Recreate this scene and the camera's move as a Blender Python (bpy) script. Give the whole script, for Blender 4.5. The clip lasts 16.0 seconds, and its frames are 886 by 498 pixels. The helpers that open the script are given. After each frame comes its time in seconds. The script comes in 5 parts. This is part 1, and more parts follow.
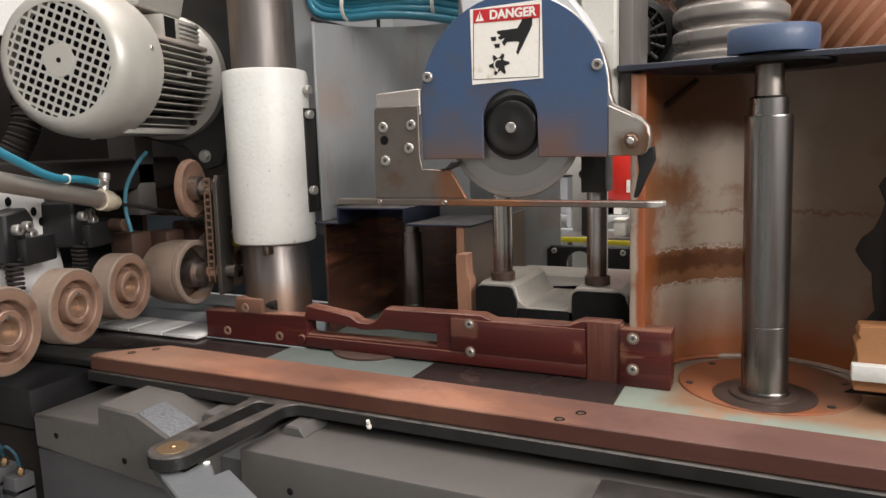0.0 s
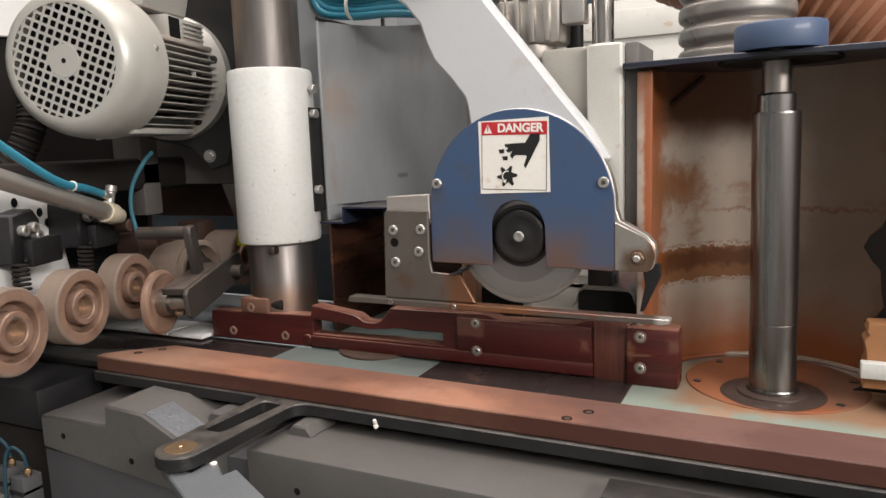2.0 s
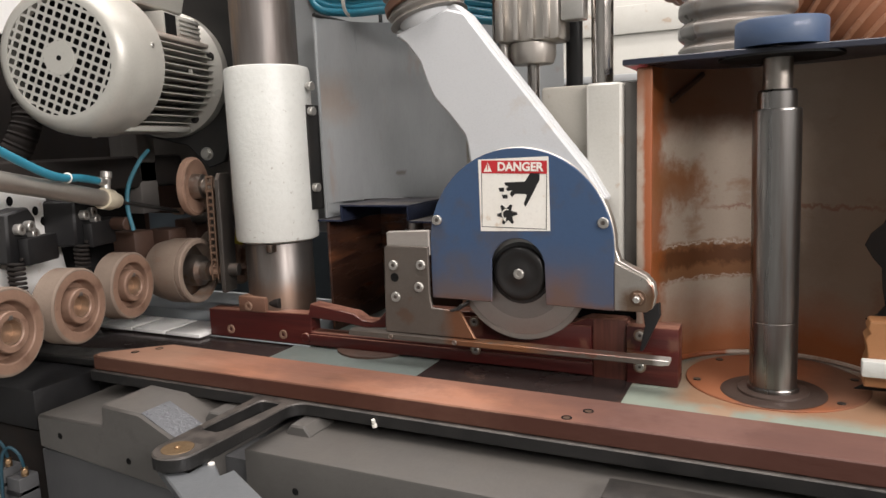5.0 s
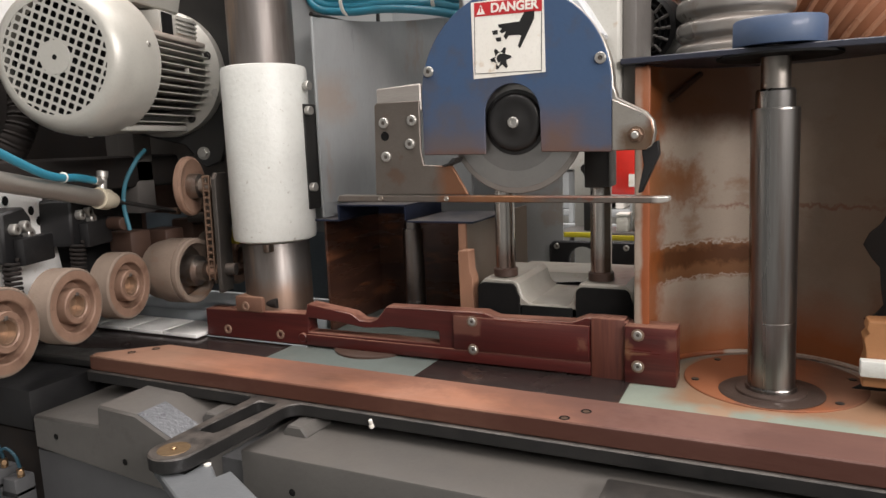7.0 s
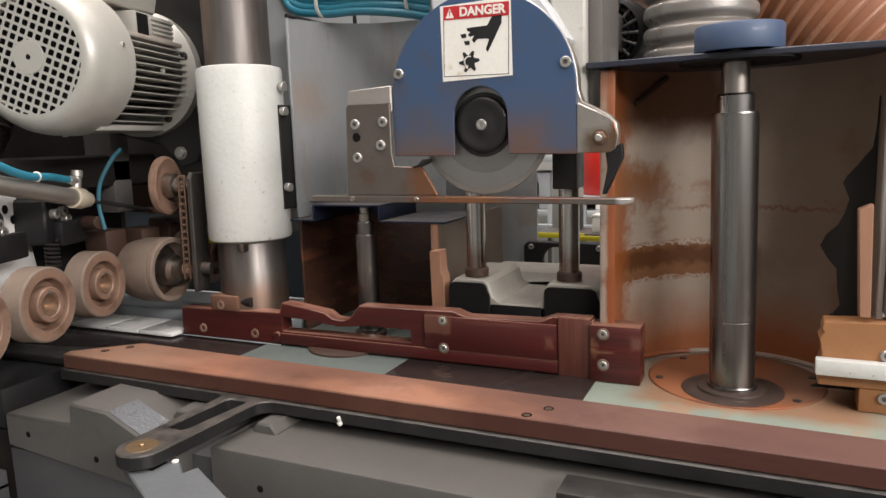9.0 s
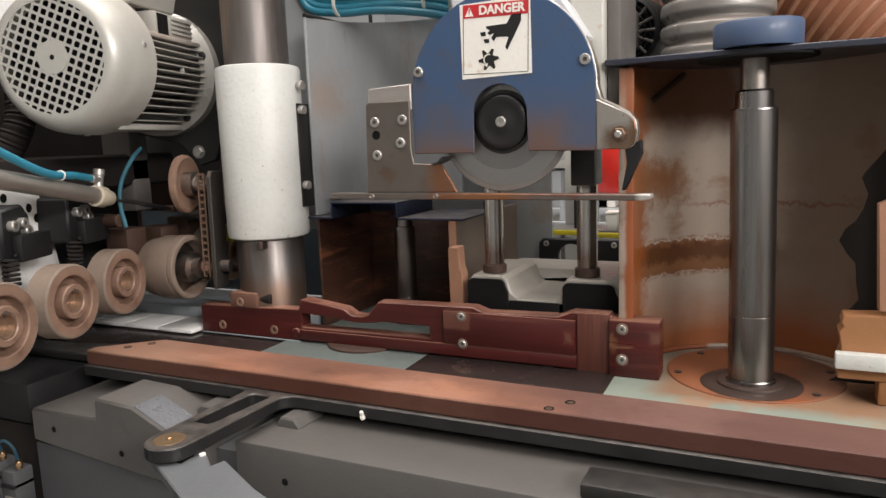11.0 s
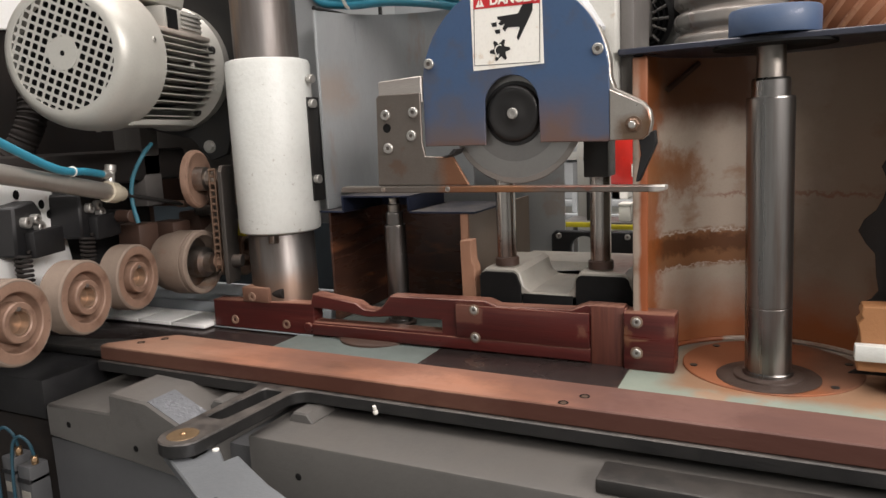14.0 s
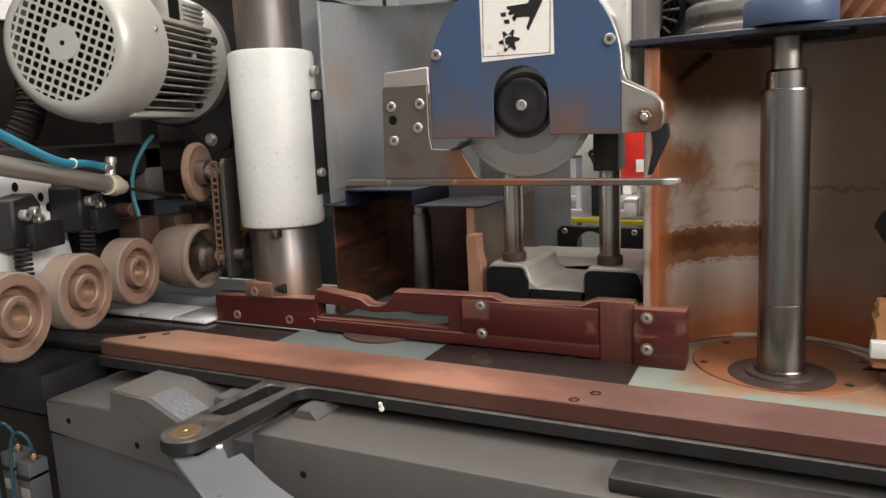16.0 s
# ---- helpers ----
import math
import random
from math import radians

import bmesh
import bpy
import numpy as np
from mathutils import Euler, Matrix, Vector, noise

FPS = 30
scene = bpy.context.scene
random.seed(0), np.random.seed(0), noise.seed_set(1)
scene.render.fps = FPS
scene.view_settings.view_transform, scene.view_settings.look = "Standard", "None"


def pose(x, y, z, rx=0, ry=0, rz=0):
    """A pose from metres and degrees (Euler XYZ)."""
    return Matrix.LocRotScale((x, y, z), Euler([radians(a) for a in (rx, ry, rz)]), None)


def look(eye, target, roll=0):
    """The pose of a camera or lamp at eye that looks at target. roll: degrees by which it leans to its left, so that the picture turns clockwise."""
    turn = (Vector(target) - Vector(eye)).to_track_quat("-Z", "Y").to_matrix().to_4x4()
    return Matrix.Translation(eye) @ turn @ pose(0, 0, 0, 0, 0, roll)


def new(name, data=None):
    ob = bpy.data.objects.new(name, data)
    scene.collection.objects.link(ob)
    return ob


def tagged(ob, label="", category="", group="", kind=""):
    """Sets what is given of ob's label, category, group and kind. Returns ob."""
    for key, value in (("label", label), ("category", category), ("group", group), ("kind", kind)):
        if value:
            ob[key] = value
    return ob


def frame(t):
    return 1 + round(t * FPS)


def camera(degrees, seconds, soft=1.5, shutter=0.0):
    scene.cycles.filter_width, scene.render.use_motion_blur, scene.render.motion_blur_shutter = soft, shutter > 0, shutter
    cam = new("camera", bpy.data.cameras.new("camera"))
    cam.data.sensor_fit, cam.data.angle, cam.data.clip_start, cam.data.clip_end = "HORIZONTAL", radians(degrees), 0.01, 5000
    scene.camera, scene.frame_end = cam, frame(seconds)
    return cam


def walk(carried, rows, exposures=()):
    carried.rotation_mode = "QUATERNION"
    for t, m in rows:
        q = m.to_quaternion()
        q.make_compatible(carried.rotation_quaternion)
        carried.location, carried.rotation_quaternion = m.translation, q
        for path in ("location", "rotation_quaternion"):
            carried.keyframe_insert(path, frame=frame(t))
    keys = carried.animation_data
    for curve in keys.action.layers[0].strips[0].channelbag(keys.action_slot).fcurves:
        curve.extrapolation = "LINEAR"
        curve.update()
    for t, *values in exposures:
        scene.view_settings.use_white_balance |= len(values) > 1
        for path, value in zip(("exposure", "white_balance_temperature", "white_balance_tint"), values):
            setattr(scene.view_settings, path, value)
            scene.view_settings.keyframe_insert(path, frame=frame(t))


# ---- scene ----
cam = camera(63.9, 16.0)
PATH = [
    (0, (0.368, -0.849, 0.297), (-0.486, 0.937, 0.008), -1.8),
    (0.5, (0.367, -0.847, 0.296), (-0.498, 0.933, 0.009), -2.0),
    (1, (0.364, -0.85, 0.297), (-0.502, 0.93, 0.008), -2.1),
    (1.5, (0.365, -0.848, 0.296), (-0.499, 0.932, 0.008), -2.1),
    (2, (0.365, -0.848, 0.297), (-0.499, 0.932, 0.005), -2.1),
    (2.5, (0.363, -0.848, 0.296), (-0.497, 0.933, 0.002), -2.1),
    (3, (0.361, -0.848, 0.295), (-0.497, 0.935, 0.002), -2.1),
    (3.5, (0.362, -0.847, 0.295), (-0.499, 0.935, -0.001), -2.1),
    (4, (0.363, -0.843, 0.298), (-0.499, 0.937, 0.0), -2.1),
    (6.5, (0.361, -0.843, 0.298), (-0.493, 0.939, -0.006), -2.3),
    (7, (0.362, -0.84, 0.298), (-0.493, 0.942, -0.005), -2.2),
    (7.5, (0.363, -0.839, 0.3), (-0.492, 0.943, -0.004), -2.3),
    (8, (0.363, -0.842, 0.298), (-0.492, 0.94, -0.005), -2.2),
    (8.5, (0.375, -0.84, 0.293), (-0.478, 0.943, -0.013), -1.9),
    (9, (0.39, -0.841, 0.299), (-0.439, 0.954, -0.005), -1.9),
    (11.5, (0.377, -0.858, 0.296), (-0.477, 0.924, -0.012), -2.2),
    (12, (0.379, -0.855, 0.294), (-0.485, 0.922, -0.017), -2.3),
    (12.5, (0.377, -0.854, 0.293), (-0.49, 0.922, -0.02), -2.5),
    (13, (0.375, -0.853, 0.295), (-0.492, 0.921, -0.024), -2.4),
    (13.5, (0.375, -0.852, 0.297), (-0.495, 0.92, -0.025), -2.6),
    (14, (0.375, -0.851, 0.297), (-0.498, 0.919, -0.027), -2.7),
    (14.5, (0.373, -0.851, 0.295), (-0.501, 0.918, -0.033), -2.6),
    (15, (0.375, -0.848, 0.294), (-0.504, 0.918, -0.036), -2.6),
    (15.5, (0.369, -0.844, 0.293), (-0.509, 0.922, -0.04), -2.6),
    (16, (0.359, -0.843, 0.292), (-0.509, 0.927, -0.041), -2.5),
]
walk(cam, [(t, look(eye, target, roll)) for t, eye, target, roll in PATH])

# ---- light ----
world = bpy.data.worlds.new("hall_air")
scene.world = world
world.use_nodes = True
world.node_tree.nodes["Background"].inputs[0].default_value = (0.80, 0.9, 1.0, 1)
world.node_tree.nodes["Background"].inputs[1].default_value = 0.16


def area_light(x, y, z, sx, sy, watts, tilt=(0, 0, 0), color=(1.0, 0.933, 0.900)):
    d = bpy.data.lights.new("hall_light", "AREA")
    d.shape, d.size, d.size_y, d.energy, d.color = "RECTANGLE", sx, sy, watts, color
    o = new("hall_light", d)
    o.matrix_basis = pose(x, y, z, *tilt)
    return o


# Unseen area lamps: low at right front, broad overhead, one behind for the background.
area_light(2.8, -1.75, 1.55, 2.4, 0.5, 135, (65, 0, 58))
area_light(-0.2, -0.4, 2.6, 2.4, 2.0, 105)
area_light(-0.3, 1.2, 2.45, 2.4, 0.35, 46)
EXPOSURE = -0.02
scene.view_settings.exposure = EXPOSURE

# ---- materials ----
MATS = {}


def surf(name, base, second=None, rough=0.5, metal=0.0, scale=30.0, amount=0.5, fine=300.0, bump=0.15,
         dust=None, dust_amount=0.0, stain=None, stain_scale=6.0, stain_amount=0.0, stretch=(1, 1, 1), coat=0.0, rough_var=0.15, patches=(), gloss=0.5):
    """A painted, metal or moulded surface: two scales of variation, settled dust, stains and fine relief."""
    m = bpy.data.materials.new(name)
    m.use_nodes = True
    nt = m.node_tree
    bsdf = nt.nodes["Principled BSDF"]
    tc = nt.nodes.new("ShaderNodeTexCoord")
    mp = nt.nodes.new("ShaderNodeMapping")
    mp.inputs["Scale"].default_value = stretch
    nt.links.new(tc.outputs["Object"], mp.inputs[0])

    def noise_tex(s, detail=4, rough_=0.6):
        n = nt.nodes.new("ShaderNodeTexNoise")
        n.inputs["Scale"].default_value, n.inputs["Detail"].default_value, n.inputs["Roughness"].default_value = s, detail, rough_
        nt.links.new(mp.outputs[0], n.inputs["Vector"])
        return n.outputs["Fac"]

    def ramp(fac, a, b):
        r = nt.nodes.new("ShaderNodeMapRange")
        r.inputs["From Min"].default_value, r.inputs["From Max"].default_value = a, b
        nt.links.new(fac, r.inputs["Value"])
        return r.outputs["Result"]

    def times(fac, k):
        x = nt.nodes.new("ShaderNodeMath")
        x.operation, x.use_clamp = "MULTIPLY", True
        nt.links.new(fac, x.inputs[0])
        if isinstance(k, float):
            x.inputs[1].default_value = k
        else:
            nt.links.new(k, x.inputs[1])
        return x.outputs[0]

    def mix(fac, a, b):
        x = nt.nodes.new("ShaderNodeMix")
        x.data_type = "RGBA"
        nt.links.new(fac, x.inputs["Factor"])
        for sock, v in ((x.inputs["A"], a), (x.inputs["B"], b)):
            if isinstance(v, tuple):
                sock.default_value = (*v, 1)
            else:
                nt.links.new(v, sock)
        return x.outputs["Result"]

    second = second or tuple(c * 0.7 for c in base)
    large, small = noise_tex(scale), noise_tex(fine, 3)
    col = mix(times(ramp(large, 0.35, 0.7), amount), base, second)
    col = mix(times(ramp(small, 0.5, 0.8), 0.35), col, tuple(c * 0.75 for c in base))
    if stain:
        col = mix(times(ramp(noise_tex(stain_scale, 6, 0.65), 0.62 - 0.3 * stain_amount, 0.68 - 0.15 * stain_amount), min(1.0, 0.55 + stain_amount * 0.4)), col, stain)
    bsdf.inputs["Specular IOR Level"].default_value = gloss
    rgh = ramp(large, 0.2, 0.8)
    r2 = nt.nodes.new("ShaderNodeMapRange")
    r2.inputs["To Min"].default_value, r2.inputs["To Max"].default_value = max(0.03, rough - rough_var), min(1.0, rough + rough_var)
    nt.links.new(rgh, r2.inputs["Value"])
    nt.links.new(r2.outputs[0], bsdf.inputs["Roughness"])
    bsdf.inputs["Metallic"].default_value = metal
    if dust:
        g = nt.nodes.new("ShaderNodeNewGeometry")
        s = nt.nodes.new("ShaderNodeSeparateXYZ")
        nt.links.new(g.outputs["Normal"], s.inputs[0])
        up = ramp(s.outputs["Z"], 0.15, 0.9)
        d = times(times(up, ramp(noise_tex(scale * 1.7), 0.25, 0.6)), float(dust_amount))
        col = mix(d, col, dust)
        inv = nt.nodes.new("ShaderNodeMath")
        inv.operation = "MULTIPLY_ADD"
        inv.inputs[1].default_value, inv.inputs[2].default_value = -metal, metal
        nt.links.new(d, inv.inputs[0])
        nt.links.new(inv.outputs[0], bsdf.inputs["Metallic"])
    for color, strength, ragged, grain, spans in patches:
        # worn, stained or painted-shade areas with ragged borders: spans give (axis, from, to, softness)
        warp = nt.nodes.new("ShaderNodeTexNoise")
        warp.inputs["Scale"].default_value, warp.inputs["Detail"].default_value, warp.inputs["Roughness"].default_value = grain, 6, 0.7
        nt.links.new(tc.outputs["Object"], warp.inputs["Vector"])
        shift = nt.nodes.new("ShaderNodeVectorMath")
        shift.operation = "MULTIPLY_ADD"
        shift.inputs[1].default_value, shift.inputs[2].default_value = (ragged,) * 3, (-ragged / 2,) * 3
        nt.links.new(warp.outputs["Color"], shift.inputs[0])
        add = nt.nodes.new("ShaderNodeVectorMath")
        nt.links.new(tc.outputs["Object"], add.inputs[0])
        nt.links.new(shift.outputs[0], add.inputs[1])
        sep = nt.nodes.new("ShaderNodeSeparateXYZ")
        nt.links.new(add.outputs[0], sep.inputs[0])
        mask = None
        for axis, lo, hi, soft in spans:
            a = ramp(sep.outputs[axis], lo - soft, lo + soft)
            z = ramp(sep.outputs[axis], hi + soft, hi - soft)
            both = times(a, z)
            mask = both if mask is None else times(mask, both)
        col = mix(times(mask, float(strength)), col, color)
    nt.links.new(col, bsdf.inputs["Base Color"])
    bsdf.inputs["Coat Weight"].default_value = coat
    if bump:
        b = nt.nodes.new("ShaderNodeBump")
        b.inputs["Strength"].default_value, b.inputs["Distance"].default_value = bump, 0.002
        nt.links.new(small, b.inputs["Height"])
        nt.links.new(b.outputs[0], bsdf.inputs["Normal"])
    MATS[name] = m
    return m


RUST = (0.30, 0.10, 0.035)
DUST = (0.36, 0.19, 0.12)
M_BAR = surf("bar_phenolic", (0.085, 0.040, 0.027), (0.06, 0.029, 0.021), 0.6, dust=(0.35, 0.155, 0.092), dust_amount=0.9, scale=7, fine=110, bump=0.25, stretch=(0.4, 1, 1), gloss=0.3, stain=(0.33, 0.20, 0.155), stain_scale=11, stain_amount=0.4,
             patches=[((0.30, 0.185, 0.13), 0.6, 0.16, 9, [("X", -0.6, -0.33, 0.06)]), ((0.18, 0.085, 0.058), 0.6, 0.30, 11, [("X", -0.2, -0.14, 0.04)]), ((0.36, 0.19, 0.13), 0.6, 0.30, 9, [("X", -0.05, 0.05, 0.05)]), ((0.15, 0.07, 0.05), 0.6, 0.12, 18, [("Y", -0.155, -0.1, 0.015), ("X", -0.3, 0.2, 0.1)]), ((0.105, 0.055, 0.048), 0.85, 0.25, 5, [("X", 0.15, 2.0, 0.08)]), ((0.20, 0.11, 0.09), 0.5, 0.3, 14, [("X", 0.25, 0.33, 0.03)]), ((0.064, 0.022, 0.014), 0.85, 0.003, 40, [("Z", -0.1, 0.0182, 0.001)])])
M_BLACKSTEEL = surf("black_steel", (0.022, 0.022, 0.022), (0.04, 0.035, 0.03), 0.45, 0.3, dust=(0.075, 0.064, 0.055), dust_amount=0.4, scale=25)
M_GUIDE = surf("red_phenolic", (0.074, 0.0135, 0.0115), (0.036, 0.008, 0.007), 0.34, dust=(0.30, 0.15, 0.105), dust_amount=0.9, scale=34, amount=0.9, fine=190, stretch=(0.12, 1, 3.0), stain=(0.125, 0.044, 0.032), stain_scale=12, stain_amount=0.3, gloss=0.4,
               patches=[((0.15, 0.065, 0.045), 0.65, 0.008, 60, [("X", -0.028, 0.011, 0.002), ("Z", 0.042, 0.068, 0.002)]), ((0.15, 0.07, 0.045), 0.5, 0.016, 60, [("X", 0.246, 0.270, 0.003), ("Z", 0.044, 0.060, 0.003)]), ((0.20, 0.10, 0.05), 0.5, 0.020, 70, [("X", 0.199, 0.206, 0.002), ("Z", 0.030, 0.056, 0.003)]),
                        ((0.19, 0.10, 0.06), 0.6, 0.010, 60, [("X", 0.200, 0.226, 0.004), ("Z", 0.0375, 0.0405, 0.001)]), ((0.16, 0.075, 0.05), 0.55, 0.025, 60, [("X", 0.141, 0.152, 0.002), ("Z", 0.036, 0.050, 0.003)]), ((0.12, 0.05, 0.035), 0.7, 0.004, 60, [("Z", 0.0188, 0.0212, 0.0006), ("X", -0.03, 0.158, 0.01)])])
# First patch paints the shade of fence and hood onto the left side.
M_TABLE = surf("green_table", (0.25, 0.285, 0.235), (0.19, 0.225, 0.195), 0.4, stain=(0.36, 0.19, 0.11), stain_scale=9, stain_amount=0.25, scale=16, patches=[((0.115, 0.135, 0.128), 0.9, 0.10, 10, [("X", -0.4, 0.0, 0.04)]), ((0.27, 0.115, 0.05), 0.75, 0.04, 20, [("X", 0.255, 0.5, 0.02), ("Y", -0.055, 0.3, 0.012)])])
M_DARKPLATE = surf("dark_plate", (0.045, 0.034, 0.032), (0.03, 0.022, 0.020), 0.22, 0.3, scale=12, stain=(0.12, 0.07, 0.05), stain_amount=0.1)
M_BLUE = surf("blue_paint", (0.050, 0.085, 0.165), (0.075, 0.105, 0.16), 0.5, scale=10, amount=0.6, bump=0.08, coat=0.1, stretch=(1, 1, 4), dust=(0.2, 0.2, 0.2), dust_amount=0.3)
M_HOODBLUE = surf("hood_blue_paint", (0.041, 0.079, 0.158), (0.036, 0.067, 0.135), 0.45, scale=10, amount=0.5, bump=0.08, coat=0.1, stain=(0.062, 0.066, 0.088), stain_scale=16, stain_amount=0.3,
                  patches=[((0.085, 0.072, 0.078), 0.5, 0.12, 12, [("Z", 0.2, 0.325, 0.03)]), ((0.115, 0.068, 0.052), 0.9, 0.06, 16, [("X", 0.100, 0.150, 0.016), ("Z", 0.2, 0.314, 0.020)]), ((0.10, 0.075, 0.070), 0.75, 0.05, 14, [("X", -0.05, 0.036, 0.02), ("Z", 0.2, 0.300, 0.014)]),
                           ((0.11, 0.06, 0.045), 0.8, 0.02, 40, [("Z", 0.2, 0.2845, 0.004)])])
M_WHITE = surf("white_enamel", (0.62, 0.63, 0.60), (0.55, 0.55, 0.52), 0.42, scale=18, fine=140, bump=0.32, stain=(0.24, 0.20, 0.16), stain_scale=120, stain_amount=-0.07)
M_WHITEARM = surf("white_duct_paint", (0.54, 0.55, 0.56), (0.48, 0.49, 0.50), 0.42, scale=7, fine=420, bump=0.10, stain=(0.48, 0.45, 0.42), stain_scale=11, stain_amount=0.02)
M_PANELWHITE = surf("white_panel_paint", (0.82, 0.82, 0.80), (0.76, 0.75, 0.72), 0.45, scale=12, stain=(0.4, 0.3, 0.22), stain_scale=25, stain_amount=0.05)
M_GREY = surf("grey_panel_paint", (0.36, 0.375, 0.38), (0.30, 0.315, 0.32), 0.4, scale=7, bump=0.05, stain=(0.33, 0.27, 0.22), stain_scale=9, stain_amount=0.10)
M_PLATE = surf("scuffed_grey_paint", (0.37, 0.385, 0.39), (0.29, 0.30, 0.305), 0.38, scale=14, amount=0.8, bump=0.06, stretch=(1, 1, 0.25), stain=(0.33, 0.27, 0.22), stain_scale=16, stain_amount=0.10,
               patches=[((0.17, 0.15, 0.12), 0.8, 0.012, 90, [("X", -0.226, -0.212, 0.002), ("Z", 0.244, 0.251, 0.002)]), ((0.36, 0.28, 0.22), 0.6, 0.05, 30, [("X", -0.30, -0.272, 0.008), ("Z", 0.34, 0.40, 0.02)])])
M_CHROME = surf("ground_steel", (0.30, 0.29, 0.28), (0.19, 0.175, 0.165), 0.30, 1.0, scale=40, amount=1.0, fine=220, stretch=(1, 1, 0.06), bump=0.05, rough_var=0.10, stain=(0.17, 0.13, 0.105), stain_scale=22, stain_amount=0.12)
M_STEEL = surf("bare_steel", (0.36, 0.33, 0.30), (0.25, 0.20, 0.17), 0.36, 1.0, scale=22, bump=0.05, stain=(0.20, 0.11, 0.07), stain_scale=16, stain_amount=0.2)
M_BOLT = surf("zinc_bolt", (0.47, 0.455, 0.425), None, 0.40, 0.75, scale=60)
M_SOCKET = surf("dark_socket", (0.15, 0.13, 0.115), None, 0.5, 0.5, scale=60)
M_WASHER = surf("bronzed_washer", (0.30, 0.22, 0.165), (0.22, 0.15, 0.105), 0.45, 0.6, scale=90)
M_STRIP = surf("worn_black_strip", (0.020, 0.020, 0.020), (0.035, 0.032, 0.030), 0.42, 0.3, scale=25, dust=(0.13, 0.11, 0.095), dust_amount=0.55)
M_BUSH = surf("brown_brass", (0.21, 0.14, 0.075), (0.15, 0.10, 0.06), 0.42, 0.6, scale=60)
M_DARKHOLE = surf("black_recess", (0.010, 0.010, 0.010), None, 0.7, gloss=0.08)
M_MOTOR = surf("silver_motor_paint", (0.47, 0.46, 0.42), (0.40, 0.39, 0.35), 0.36, 0.25, scale=12, bump=0.05, dust=(0.40, 0.30, 0.23), dust_amount=0.25)
M_TYRE = surf("tan_rubber", (0.215, 0.165, 0.130), (0.15, 0.11, 0.085), 0.75, scale=18, bump=0.25, stain=(0.19, 0.115, 0.075), stain_scale=30, stain_amount=0.2, gloss=0.3)
M_BORE = surf("worn_bronze_bore", (0.40, 0.29, 0.21), (0.26, 0.17, 0.12), 0.42, 0.75, scale=40)
M_WHEELFACE = surf("dusty_bronze", (0.265, 0.165, 0.118), (0.175, 0.105, 0.072), 0.5, 0.1, scale=30, amount=0.9, stain=(0.12, 0.06, 0.04), stain_scale=40, stain_amount=0.15)
M_BRASS = surf("brass", (0.50, 0.33, 0.19), (0.36, 0.22, 0.12), 0.35, 1.0, scale=80)
M_BLACK = surf("black_moulding", (0.012, 0.012, 0.013), (0.02, 0.019, 0.018), 0.5, scale=30, gloss=0.3)
# Matt black parts; on the dark housing the black stands in for shade.
M_MATTBLACK = surf("matt_black", (0.016, 0.014, 0.013), (0.03, 0.022, 0.018), 0.8, scale=30, gloss=0.2)
M_CASTING = surf("grey_casting_paint", (0.100, 0.095, 0.089), (0.072, 0.068, 0.064), 0.5, scale=8, fine=200, dust=(0.110, 0.098, 0.086), dust_amount=0.45, gloss=0.35, stain=(0.055, 0.05, 0.046), stain_scale=7, stain_amount=0.15)
M_CASTSHINY = surf("worn_grey_paint", (0.125, 0.13, 0.14), (0.08, 0.083, 0.09), 0.32, 0.2, scale=60, fine=250, bump=0.5)
# Dark brown walls; the reddish streaks put glossy reflections into the colour.
M_DARKBOX = surf("streaky_box_wall", (0.075, 0.033, 0.020), (0.028, 0.013, 0.010), 0.28, scale=12, amount=1.0, stain=(0.20, 0.075, 0.034), stain_scale=9, stain_amount=0.25, stretch=(1, 0.5, 3.5))
# The patch darkens the disc towards its right rear.
M_RUSTDISC = surf("rusty_disc", (0.27, 0.088, 0.035), (0.31, 0.135, 0.068), 0.6, scale=12, stain=(0.14, 0.06, 0.035), stain_scale=9, stain_amount=0.15, patches=[((0.13, 0.065, 0.04), 0.85, 0.06, 12, [("X", 0.40, 0.6, 0.025), ("Y", -0.02, 0.3, 0.02)])])
M_HOSE_BLUE = surf("blue_air_line", (0.03, 0.22, 0.32), None, 0.35, scale=40, coat=0.2)
# Dimmed copy of the blue line: shade behind the motor in its colour.
M_HOSE_DIM = surf("dimmed_air_line", (0.025, 0.13, 0.18), (0.04, 0.10, 0.12), 0.5, scale=60)
# Darkened copy of the blue line for the shaded valve bank.
M_HOSE_SHADED = surf("shaded_air_line", (0.010, 0.050, 0.075), (0.012, 0.032, 0.042), 0.5, scale=60)
M_DUCT = surf("grey_duct", (0.30, 0.29, 0.27), (0.17, 0.145, 0.125), 0.36, 0.35, scale=11, amount=0.9, stain=(0.20, 0.13, 0.09), stain_scale=14, stain_amount=0.3, dust=DUST, dust_amount=0.15)
M_HOSE_ORANGE = surf("amber_hose", (0.27, 0.105, 0.05), (0.19, 0.07, 0.034), 0.36, scale=10, coat=0.1)
M_HOSE_RIB = surf("amber_hose_rib", (0.34, 0.165, 0.095), (0.26, 0.11, 0.06), 0.32, scale=10, coat=0.1)
M_CLAY = surf("beige_cast", (0.30, 0.285, 0.25), (0.24, 0.225, 0.195), 0.45, scale=14, dust=(0.34, 0.28, 0.22), dust_amount=0.3, stain=(0.16, 0.10, 0.07), stain_scale=20, stain_amount=0.15)
M_PAPER = surf("label_white", (0.80, 0.78, 0.72), (0.72, 0.68, 0.60), 0.4, scale=20, bump=0.02, stain=(0.55, 0.40, 0.25), stain_scale=30, stain_amount=0.04)
M_LABELRED = surf("label_red", (0.50, 0.025, 0.03), None, 0.4, scale=30, bump=0.0)
